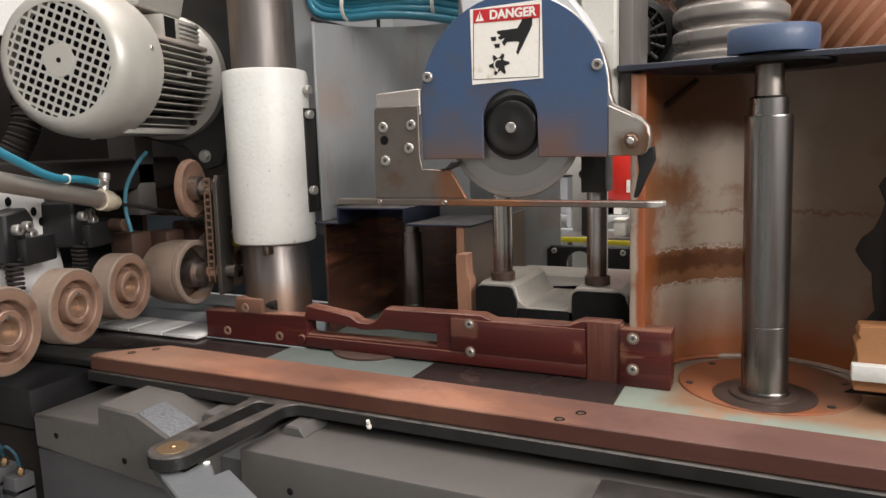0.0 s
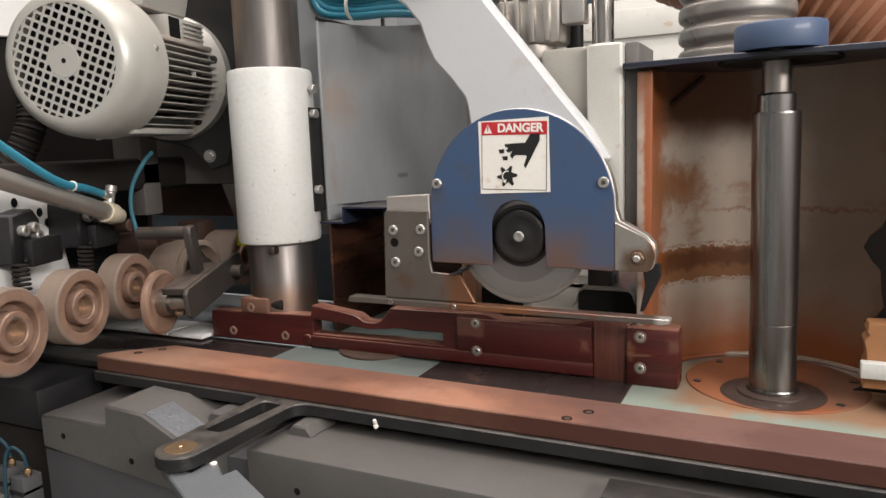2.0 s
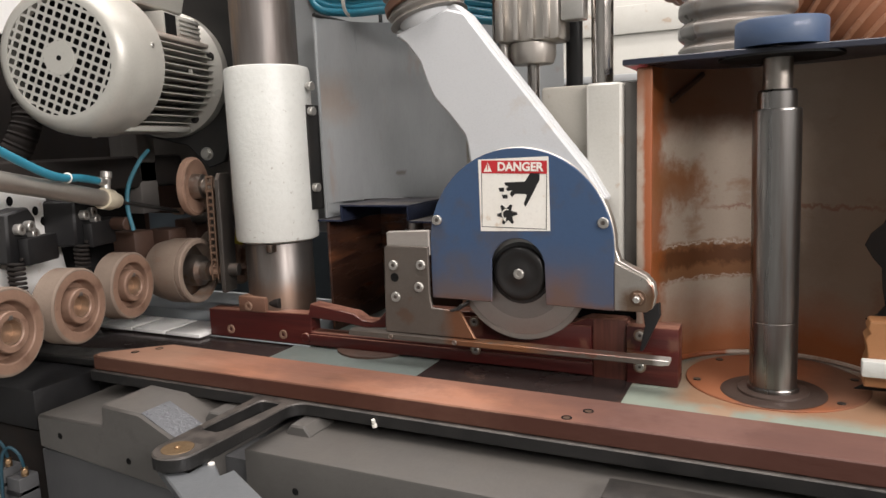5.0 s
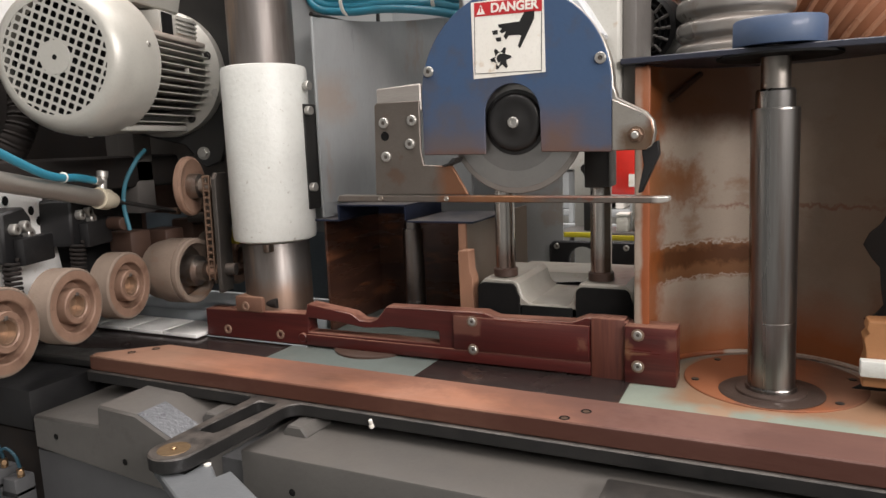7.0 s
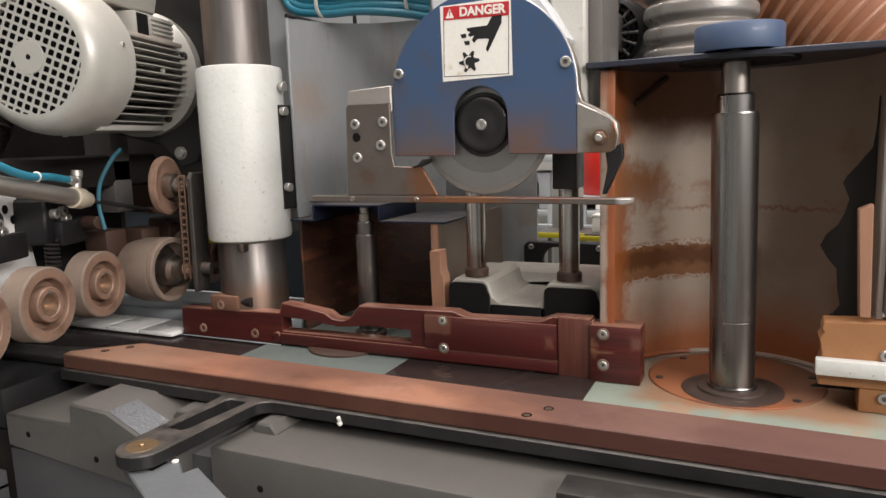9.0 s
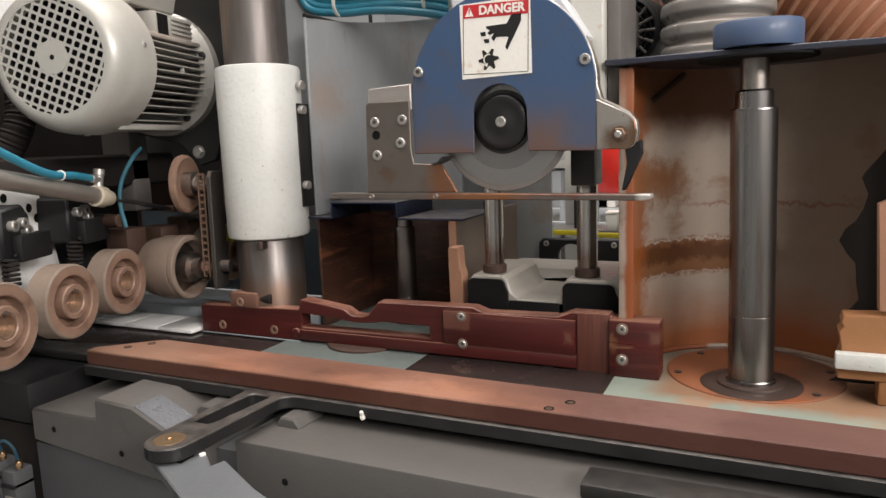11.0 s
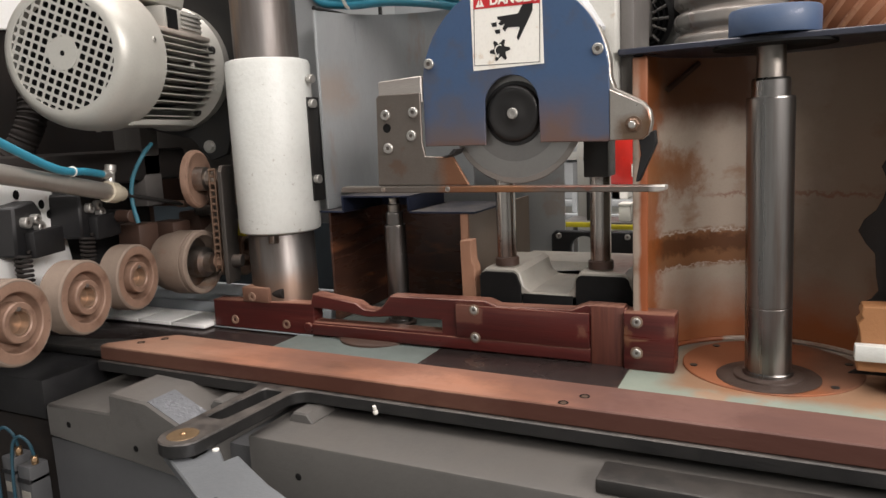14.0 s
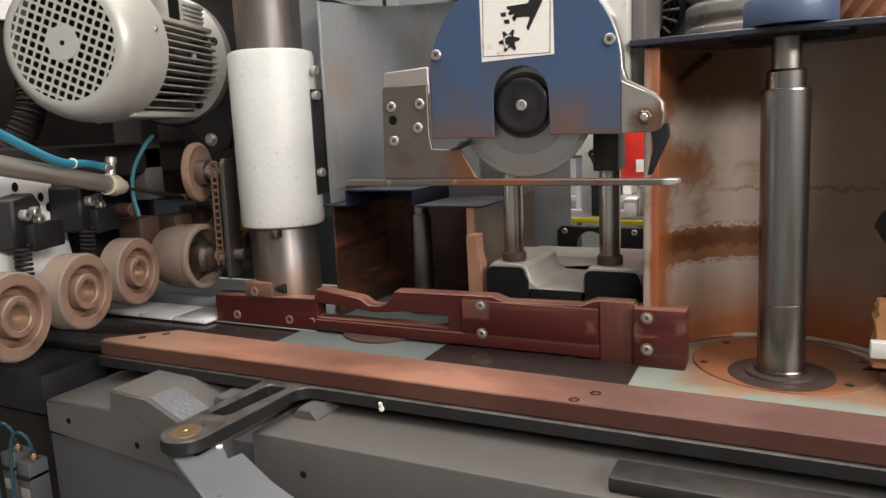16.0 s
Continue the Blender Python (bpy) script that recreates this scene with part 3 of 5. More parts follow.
def build_cap():
    t = thing("blue_puck", "blue painted round puck on the top plate", "puck")
    part("cap", lathe(bmesh.new(), [(0, 0.383), (0.0455, 0.383), (0.046, 0.384), (0.046, 0.408), (0.0445, 0.4105), (0.041, 0.411), (0, 0.411)], (0.355, 0.020, 0), seg=56), M_BLUE, t)
    part("seat_ring", lathe(bmesh.new(), [(0.020, 0.374), (0.062, 0.374), (0.062, 0.3715), (0.020, 0.3715)], (0.355, 0.020, 0), seg=56), M_DARKHOLE, t, "dark opening ring")
    return t


def build_ragged_sheet():
    # Added black sheet standing in for a dark ragged shape on the guard.
    t = thing("ragged_sheet", "added black sheet with a ragged edge before the guard", "flap")
    left = [(0.4925, 0.33), (0.4915, 0.297), (0.489, 0.276), (0.476, 0.258), (0.4665, 0.246), (0.463, 0.239), (0.4665, 0.230), (0.470, 0.221), (0.466, 0.205), (0.460, 0.192), (0.4495, 0.182), (0.444, 0.169), (0.452, 0.155), (0.461, 0.144), (0.463, 0.120), (0.466, 0.103), (0.459, 0.093), (0.448, 0.087), (0.455, 0.080), (0.450, 0.074), (0.466, 0.062), (0.470, 0.03), (0.452, 0.014), (0.440, 0.006)]
    out = left + [(0.4935, 0.006), (0.4935, 0.33)]
    part("flap", prism(bmesh.new(), out, 0.040, 0.043, "y", bevel=0.0005), M_MATTBLACK, t)
    return t


def build_end_blocks():
    t = thing("phenolic_block", "worn amber phenolic block at the end of the table", "block")
    out = [(0.4445, 0.0265), (0.60, 0.0265), (0.60, 0.102), (0.448, 0.096), (0.446, 0.088), (0.4485, 0.084), (0.444, 0.078), (0.4455, 0.07), (0.447, 0.06), (0.4445, 0.05)]
    part("block", prism(bmesh.new(), out, -0.012, 0.018, "y", bevel=0.001), M_ORANGEBLK, t)
    part("foot", boxes((0.483, 0.60, -0.012, 0.018, 0.0005, 0.0262)), M_ORANGEBLK, t)
    part("upper_piece", prism(bmesh.new(), [(0.4795, 0.1025), (0.490, 0.1025), (0.487, 0.221), (0.474, 0.215)], -0.012, 0.004, "y", bevel=0.001), M_BLOCKWOOD, t)
    for z in (0.018, 0.064):
        socket_bolt(t, (0.506, -0.012, z), (0, -1, 0), 0.006)
    w = thing("end_post", "pale painted steel end post beside the guard", "post")
    part("post", boxes((0.5035, 0.519, -0.008, 0.02, 0.1025, 0.372), bevel=0.002), M_CLAY, w)
    s = thing("white_strip", "off-white plastic strip screwed to the block", "strip")
    part("strip", boxes((0.441, 0.60, -0.026, -0.0125, 0.041, 0.058), bevel=0.0015), M_WHITE, s)
    return t


def build_left_box():
    t = thing("spindle_box", "open sheet-metal spindle box, dark streaky brown inside", "spindle box")
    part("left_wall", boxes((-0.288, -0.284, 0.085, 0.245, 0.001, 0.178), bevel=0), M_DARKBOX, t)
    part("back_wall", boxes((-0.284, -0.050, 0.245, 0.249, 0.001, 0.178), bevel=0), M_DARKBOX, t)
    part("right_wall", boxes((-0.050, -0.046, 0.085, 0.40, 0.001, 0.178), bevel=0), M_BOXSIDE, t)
    part("edge_strip", boxes((-0.054, -0.042, 0.079, 0.0848, 0.001, 0.180), bevel=0.001), M_BLOCKWOOD, t)
    s = thing("box_lid", "blue folded sheet lid with a raised hat section", "lid")
    y0 = 0.078
    part("flange", boxes((-0.300, -0.254, y0, 0.20, 0.1795, 0.1825), bevel=0.0005), M_LID, s)
    part("riser", boxes((-0.257, -0.254, y0, 0.20, 0.1826, 0.203), bevel=0.0004), M_LID, s)
    part("bridge", boxes((-0.257, -0.137, y0, 0.20, 0.2031, 0.206), bevel=0.0005), M_LID, s)
    # Plate added under the bridge so that the opening stays dark.
    part("bridge_back", boxes((-0.2535, -0.1405, 0.196, 0.1995, 0.1795, 0.2029), bevel=0), M_LID, s)
    part("far_riser", boxes((-0.140, -0.137, y0, 0.20, 0.1826, 0.203), bevel=0.0004), M_LID, s)
    part("far_flange", boxes((-0.1365, -0.030, y0, 0.22, 0.1795, 0.1825), bevel=0.0005), M_LID, s)
    b = thing("wooden_stop", "upright dusty brown wooden stop block", "stop block")
    part("block", prism(bmesh.new(), [(-0.036, 0.0005), (-0.0165, 0.0005), (-0.017, 0.110), (-0.021, 0.118), (-0.022, 0.147), (-0.038, 0.146)], 0.040, 0.062, "y", bevel=0.001), M_BLOCKWOOD, b)
    return t


def build_left_plate():
    t = thing("partition_plate", "grey painted steel partition plate", "plate")
    cx, cy, R = -0.152, 0.092, 0.140
    arc_out = arc(cx, cy, R, 180, 62, 24)
    arc_in = arc(cx, cy, R - 0.003, 62, 180, 24)
    part("plate", prism(bmesh.new(), arc_out + arc_in, 0.2065, 0.492, "z", bevel=0), M_PLATE, t)
    part("front_edge", boxes((-0.2925, -0.2885, 0.088, 0.0918, 0.184, 0.492), bevel=0.0005), M_GREY, t)
    part("lower_side", boxes((-0.2925, -0.2885, 0.0919, 0.20, 0.184, 0.2064), bevel=0), M_GREY, t)
    part("back_panel", boxes((-0.30, 0.02, 0.36, 0.364, 0.0, 0.75), bevel=0.001), M_GREY, t)
    part("top_frame", sweep(bmesh.new(), [Vector(p) for p in ((-0.290, 0.088, 0.494), (-0.290, 0.20, 0.494), (-0.290, 0.272, 0.494), (-0.282, 0.276, 0.497), (-0.282, 0.276, 0.53))], 0.0035, 10), M_BLACKSTEEL, t, "black rod frame")
    return t


def build_column():
    t = thing("column", "white enamelled sleeve on a polished steel column", "column")
    x, y = -0.361, 0.055
    part("sleeve", lathe(bmesh.new(), [(0.045, 0.153), (0.057, 0.153), (0.0635, 0.156), (0.0648, 0.162), (0.0648, 0.411), (0.063, 0.417), (0.057, 0.419), (0.045, 0.419)], (x, y, 0), seg=64), M_WHITE, t, "white enamelled sleeve")
    part("shaft", lathe(bmesh.new(), [(0.0, -0.02), (0.0525, -0.02), (0.0525, 0.148), (0.049, 0.153), (0.0495, 0.9), (0, 0.9)], (x, y, 0), seg=56), M_COLUMN, t)
    part("clamp_bar", boxes((-0.306, -0.294, 0.060, 0.09, 0.20, 0.36), bevel=0.001), M_BLACKSTEEL, t)
    for z in (0.387, 0.350, 0.234):
        part("bolt", rods(((-0.2935, 0.066, z), (-0.2845, 0.065, z), 0.0068)), M_BOLT, t)
        part("bolt_shank", rods(((-0.312, 0.068, z), (-0.2938, 0.066, z), 0.004)), M_BOLT, t)
    part("tag_arm", rods(((-0.41, 0.078, 0.155), (-0.475, 0.097, 0.155), 0.005)), M_BLACKSTEEL, t)
    part("yellow_tag", prism(bmesh.new(), [(-0.482, 0.138), (-0.466, 0.136), (-0.468, 0.172), (-0.476, 0.170)], 0.086, 0.092, "y", bevel=0.0008), M_YELLOW, t, "yellow plastic tag")
    part("set_screw", boxes((-0.341, -0.331, -0.001, 0.012, 0.1405, 0.1525), bevel=0.0008), M_STEEL, t)
    return t


def build_motor():
    t = thing("electric_motor", "silver painted electric motor with a perforated fan cover", "electric motor", at=(-0.566, -0.008, 0.426))
    t.rotation_euler[2] = radians(17)
    d, y0 = (0, 1, 0), -0.185
    R = 0.098
    # fan cover: a ring shell and a perforated face
    part("fan_cover", lathe(bmesh.new(), [(0.0758, y0 + 0.0035), (0.0758, y0 + 0.0018), (0.081, y0 + 0.0019), (0.085, y0 + 0.0030), (0.091, y0 + 0.0075), (0.097, y0 + 0.017), (0.1015, y0 + 0.032), (0.1035, y0 + 0.048), (0.104, y0 + 0.086), (0.101, y0 + 0.088), (0.100, y0 + 0.04), (0.088, y0 + 0.012), (0.0795, y0 + 0.007)], d=d, seg=72), M_MOTOR, t)
    bm, pitch, hole = bmesh.new(), 0.0116, 0.0040
    spin = Matrix.Rotation(radians(24), 4, "Y")
    for i in range(-9, 10):
        for j in range(-9, 10):
            cx, cz = (i + 0.5) * pitch, (j + 0.5) * pitch
            rad = math.hypot(cx, cz)
            if rad > 0.086:
                continue
            h2, c2 = pitch / 2, 0.0012
            outer = [(-h2, -h2), (h2, -h2), (h2, h2), (-h2, h2)]
            trim = [min(1.0, 0.0838 / max(0.001, math.hypot(cx + u, cz + v))) for u, v in outer]
            front = [bm.verts.new(spin @ Vector(((cx + u) * k, y0 + 0.0026, (cz + v) * k))) for (u, v), k in zip(outer, trim)]
            if rad > 0.0785:
                bm.faces.new(front)
                continue
            ring = [(-hole + c2, -hole), (hole - c2, -hole), (hole, -hole + c2), (hole, hole - c2), (hole - c2, hole), (-hole + c2, hole), (-hole, hole - c2), (-hole, -hole + c2)]
            near = [bm.verts.new(spin @ Vector((cx + u, y0 + 0.0026, cz + v))) for u, v in ring]
            deep = [bm.verts.new(spin @ Vector((cx + u, y0 + 0.0029, cz + v))) for u, v in ring]
            for k in range(4):
                p, q = front[k], front[(k + 1) % 4]
                bm.faces.new((p, q, near[2 * k + 1], near[2 * k]))
                bm.faces.new((q, near[(2 * k + 2) % 8], near[2 * k + 1]))
            for k in range(8):
                bm.faces.new((near[k], near[(k + 1) % 8], deep[(k + 1) % 8], deep[k]))
    bmesh.ops.remove_doubles(bm, verts=bm.verts, dist=0.00002)
    part("fan_grille", bm, M_MOTOR, t, "perforated fan grille")
    part("grille_hub", lathe(bmesh.new(), [(0.0030, y0 + 0.0021), (0.0220, y0 + 0.0021), (0.0222, y0 + 0.0023), (0.0222, y0 + 0.0045), (0.0030, y0 + 0.0045), (0.0030, y0 + 0.0021)], d=d, seg=40), M_MOTOR, t)
    part("centre_hole", lathe(bmesh.new(), [(0, y0 + 0.0019), (0.0034, y0 + 0.0019), (0.0036, y0 + 0.0022)], d=d, seg=16), M_DARKHOLE, t)
    part("fan", lathe(bmesh.new(), [(0, y0 + 0.03), (0.082, y0 + 0.03), (0.082, y0 + 0.034), (0, y0 + 0.034)], d=d, seg=40), M_DARKHOLE, t)
    part("body", lathe(bmesh.new(), [(0, y0 + 0.06), (0.066, y0 + 0.06), (0.066, 0.09), (0, 0.09)], d=d, seg=48), M_MOTORDARK, t)
    for k in range(12):
        z = 0.030 - k * 0.0103
        reach = math.sqrt(0.0965 ** 2 - z * z)
        part("cooling_fin", boxes((0.03, reach, y0 + 0.07, 0.067, z - 0.0008, z + 0.0008), (-reach, -0.03, y0 + 0.07, 0.067, z - 0.0008, z + 0.0008), bevel=0), M_MOTOR, t)
    part("foot_pad", boxes((-0.04, 0.048, y0 + 0.075, 0.067, -0.098, -0.0885), bevel=0.003), M_MOTOR, t)
    part("fin_clip", boxes((0.088, 0.0945, -0.004, -0.001, -0.012, -0.002), (0.088, 0.0945, -0.05, -0.0042, -0.0125, -0.0105), bevel=0.0006), M_MOTOR, t)
    part("flange", lathe(bmesh.new(), [(0, 0.066), (0.088, 0.066), (0.100, 0.078), (0.1055, 0.082), (0.1055, 0.102), (0, 0.102)], d=d, seg=64), M_MOTOR, t)
    part("terminal_box", prism(bmesh.new(), [(-0.05, 0.080), (0.066, 0.084), (0.086, 0.16), (-0.05, 0.16)], y0 + 0.100, 0.035, "y", bevel=0.003), M_MOTOR, t)
    part("side_rib", boxes((0.052, 0.092, y0 + 0.086, 0.066, 0.036, 0.043), bevel=0.002), M_MOTORRIB, t, "brown dusty ledge")
    part("louvre_box", boxes((0.045, 0.080, -0.050, 0.062, 0.0432, 0.079), bevel=0.003), M_MOTOR, t)
    for k in range(4):
        part("louvre", boxes((0.0802, 0.0835, -0.005, 0.058, 0.050 + k * 0.007, 0.0535 + k * 0.007), bevel=0.0008), M_MOTOR, t)
    part("dark_window", boxes((0.0798, 0.0812, -0.045, -0.015, 0.046, 0.076), bevel=0), M_DARKHOLE, t)
    for a in (15, 75, 195, 305):
        hex_bolt(t, (0.092 * math.cos(radians(a)), 0.073, 0.092 * math.sin(radians(a))), (0, -1, 0), 0.006, "bolt", M_BLACKSTEEL)
    for a in (10, 150, 270):
        socket_bolt(t, (0.1035 * math.cos(radians(a)), y0 + 0.06, 0.1035 * math.sin(radians(a))), (math.cos(radians(a)), 0, math.sin(radians(a))), 0.004, "cover_screw")
    return t


def build_motor_mount():
    t = thing("motor_bracket", "black steel motor mounting plate", "bracket", at=(-0.566, -0.008, 0.426))
    t.rotation_euler[2] = radians(17)
    # Upper part is extended to stand in for shade between motor and column.
    out = [(-0.12, -0.06), (-0.14, 0.24), (0.150, 0.24), (0.128, -0.04), (0.085, -0.150), (0.055, -0.160), (0.02, -0.12), (-0.06, -0.10)]
    part("plate", prism(bmesh.new(), out, 0.103, 0.115, "y", bevel=0.002), M_BLACKSTEEL, t)
    hex_bolt(t, (0.054, 0.103, -0.135), (0, -1, 0), 0.009)
    return t


SKEW = 21


def build_roller(x, y, z, r, w, deep=True):
    """A rubber-tyred pressure roller whose axle runs along x, its face at x."""
    t = thing("pressure_roller", "tan rubber-tyred pressure roller with a bronze hub, dusty", "roller", "pressure rollers", at=(x, y, z))
    t.rotation_euler[2] = radians(13)
    d = (1, 0, 0)
    part("tyre", lathe(bmesh.new(), [(r * 0.80, -w), (r * 0.96, -w), (r, -w + 0.002), (r, -w + 0.004), (r, -0.004), (r, -0.002), (r * 0.965, 0), (r * 0.93, 0.0002), (r * 0.92, -0.004)], d=d, seg=64), M_TYRE, t, "worn tan rubber tyre")
    part("face", lathe(bmesh.new(), [(r * 0.935, -0.001), (r * 0.93, 0.0), (r * 0.72, 0.0), (r * 0.69, -0.001), (r * 0.665, -0.012), (r * 0.64, -0.0145), (r * 0.46, -0.0145)], d=d, seg=64), M_WHEELFACE, t, "dusty bronze wheel face", sharp=25)
    part("hub", lathe(bmesh.new(), [(r * 0.475, -0.016), (r * 0.47, 0.0012), (r * 0.45, 0.0026), (r * 0.33, 0.0026), (r * 0.305, 0.0012), (r * 0.30, -0.010)], d=d, seg=48), M_WHEELFACE, t, sharp=25)
    part("bore", lathe(bmesh.new(), [(r * 0.302, 0.0006), (r * 0.270, 0.0006), (r * 0.255, -0.010), (0, -0.010)], d=d, seg=36), M_BORE, t, "bright worn bore")
    part("keyway", boxes((-0.008, 0.0030, -r * 0.05, r * 0.05, r * 0.27, r * 0.37), bevel=0.0003), M_SOCKET, t)
    part("axle", rods(((-w - 0.08, 0, 0), (-0.0105, 0, 0), r * 0.2)), M_BLACKSTEEL, t)
    return t


def build_bracket(x, y, z):
    """A black cast bracket with two bolts and a spring below it."""
    t = thing("roller_bracket", "black roller bracket with bright bolts and a coil spring", "bracket", "roller brackets", at=(x, y, z))
    t.rotation_euler[2] = radians(SKEW)
    part("body", prism(bmesh.new(), [(-0.025, 0.03), (0.02, 0.035), (0.032, 0.02), (0.032, -0.002), (0.03, -0.035), (0.012, -0.04), (-0.03, -0.035)], -0.05, 0.015, "x", bevel=0.003), M_BLACK, t)
    part("lip", boxes((0.0151, 0.03, -0.012, 0.052, -0.04, -0.004), bevel=0.003), M_BLACK, t)
    for dy, dz in ((-0.010, 0.008), (0.010, 0.010), (0.017, -0.001)):
        socket_bolt(t, (0.0205, dy, dz), (1, 0, 0), 0.0075)
        part("spacer", rods(((0.014, dy, dz), (0.0205, dy, dz), 0.0072)), M_BOLT, t)
    line = [Vector((0.014 + 0.009 * math.cos(k * 0.6), -0.018 + 0.009 * math.sin(k * 0.6), -0.03 - k * 0.0006)) for k in range(86)]
    part("spring", sweep(bmesh.new(), line, 0.0024, 6), M_MATTBLACK, t, "black coil spring")
    return t


def text_mesh(name, body, size, m, material, parent, extrude=0.0002):
    """Writing in the built-in font, as a mesh."""
    cu = bpy.data.curves.new(name, "FONT")
    cu.body, cu.size, cu.extrude, cu.align_x, cu.align_y = body, size, extrude, "CENTER", "CENTER"
    cu.offset = size * 0.035
    tmp = new(name + "_curve", cu)
    me = bpy.data.meshes.new_from_object(tmp.evaluated_get(bpy.context.evaluated_depsgraph_get()))
    bpy.data.objects.remove(tmp)
    me.materials.clear()
    me.materials.append(material)
    ob = new(name, me)
    ob.parent, ob.matrix_basis = parent, m
    return ob


def build_saw():
    """The cutting unit: everything rides up and down on the two columns."""
    t = thing("trim_saw", "blue-hooded trim saw with a spinning blade and white suction duct", "saw")
    yf = -0.035
    hood = [(-0.0455, 0.280), (-0.0455, 0.352)] + arc(0.072, 0.352, 0.1175, 180, 0, 28)[1:-1] + [(0.1895, 0.352), (0.1895, 0.278), (0.1075, 0.280), (0.1065, 0.330)] + \
        arc(0.072, 0.326, 0.0345, 12, 170, 14) + [(0.0375, 0.279)]
    part("hood", prism(bmesh.new(), hood, yf, yf + 0.0035, "y", bevel=0.0007), M_HOODBLUE, t, "blue painted hood plate, worn at the bottom")
    # aluminium back shell whose rim shows round the hood and runs out to the right ear
    shell = [(-0.044, 0.281), (-0.044, 0.352)] + arc(0.072, 0.352, 0.1185, 178, 6, 30) + [(0.1905, 0.350), (0.195, 0.337), (0.225, 0.321), (0.2335, 0.311), (0.2355, 0.298), (0.233, 0.283), (0.227, 0.279), (0.1150, 0.282), (0.1150, 0.32)] + arc(0.072, 0.326, 0.043, 8, 172, 14) + [(0.0290, 0.281)]
    part("shell", prism(bmesh.new(), shell, yf + 0.0036, yf + 0.020, "y", bevel=0.001), M_ALU, t, "cast aluminium shell")
    part("ear_plate", prism(bmesh.new(), [(0.1898, 0.279), (0.1898, 0.336), (0.196, 0.333), (0.225, 0.319), (0.233, 0.310), (0.235, 0.298), (0.232, 0.284), (0.226, 0.279)], yf - 0.001, yf + 0.0036, "y", bevel=0.001), M_EAR, t, "worn bare metal ear")
    hex_bolt(t, (0.2165, yf - 0.001, 0.2955), (0, -1, 0), 0.0075, "nut", M_CHAIN)
    part("stud", rods(((0.2165, yf, 0.2955), (0.2165, yf - 0.013, 0.2955), 0.004)), M_BOLT, t)
    for x, z in ((-0.0345, 0.3815), (0.1775, 0.381)):
        socket_bolt(t, (x, yf, z), (0, -1, 0), 0.0065)
    # Added black backing that keeps the inside of the hood slot dark.
    part("housing", boxes((0.030, 0.115, yf + 0.0205, yf + 0.030, 0.275, 0.37), bevel=0.001), M_DARKHOLE, t, "black backing behind the hood slot")
    # blade and hub
    blade = thing("blade", "", "")
    blade.parent = t
    blade.location = (0.072, yf + 0.014, 0.3155)
    part("disc", lathe(bmesh.new(), [(0, -0.0012), (0.058, -0.0012), (0.058, 0.0012), (0, 0.0012)], d=(0, 1, 0), seg=96), M_BLADE, blade, "grey saw disc")
    # Lighter ring puts the blurred blade's highlight into its colour.
    part("outer_ring", lathe(bmesh.new(), [(0.0581, -0.0011), (0.078, -0.0011), (0.078, 0.0011), (0.0581, 0.0011)], d=(0, 1, 0), seg=96), M_BLADERING, blade, "lighter blade ring with a painted highlight")
    part("tooth_rim", lathe(bmesh.new(), [(0.0781, -0.0014), (0.0845, -0.0014), (0.0855, 0), (0.0845, 0.0014), (0.0781, 0.0014)], d=(0, 1, 0), seg=96), M_BLADEEDGE, blade, "brown blurred tooth rim")
    part("hub", lathe(bmesh.new(), [(0, -0.0085), (0.012, -0.0085), (0.014, -0.0075), (0.024, -0.0085), (0.027, -0.0095), (0.0315, -0.0085), (0.0338, -0.006), (0.0345, -0.003), (0.0385, -0.0028), (0.0390, 0.0)], d=(0, 1, 0), seg=56), M_HUB, blade, "black hub cap")
    socket_bolt(blade, (0, -0.0085, 0), (0, -1, 0), 0.0066, "hub_screw")
    # shoe plate and left bracket
    shoe = [(-0.171, 0.2225), (0.245, 0.2215), (0.2535, 0.2235), (0.2535, 0.2285), (-0.168, 0.2305)]
    part("shoe", prism(bmesh.new(), shoe, yf - 0.014, yf + 0.004, "y", bevel=0.001), M_SHOE, t, "dirty steel shoe plate")
    part("bracket", prism(bmesh.new(), [(-0.1145, 0.2308), (-0.1105, 0.344), (-0.107, 0.3475), (-0.0462, 0.3475), (-0.0462, 0.285), (-0.043, 0.268), (-0.004, 0.266), (0.0165, 0.2308)], yf - 0.0075, yf - 0.0025, "y", bevel=0.001), M_SHOE, t, "stained steel bracket plate")
    part("upper_tab", prism(bmesh.new(), [(-0.1095, 0.335), (-0.1095, 0.3635), (-0.107, 0.3655), (-0.0462, 0.3685), (-0.0462, 0.335)], yf - 0.0024, yf + 0.006, "y", bevel=0.0015), M_TAB, t, "bright milled steel tab")
    part("lip", prism(bmesh.new(), [(-0.012, 0.2655), (0.000, 0.270), (0.004, 0.276), (-0.001, 0.276), (-0.008, 0.2695), (-0.018, 0.267)], yf - 0.012, yf + 0.01, "y", bevel=0.0005), M_BLACKSTEEL, t)
    for x, z in ((-0.097, 0.322), (-0.0955, 0.2795), (-0.0565, 0.3235), (-0.0605, 0.2945)):
        socket_bolt(t, (x, yf - 0.0075, z), (0, -1, 0), 0.0066)
    part("empty_hole", lathe(bmesh.new(), [(0, 0), (0.005, 0), (0.0055, 0.0006), (0.006, 0)], (-0.0965, yf - 0.0077, 0.3055), (0, -1, 0), 16), M_DARKHOLE, t)
    for x in (-0.103, -0.010):
        part("rivet", rods(((x, yf - 0.014, 0.2265), (x, yf - 0.0152, 0.2265), 0.0035)), M_STEEL, t)
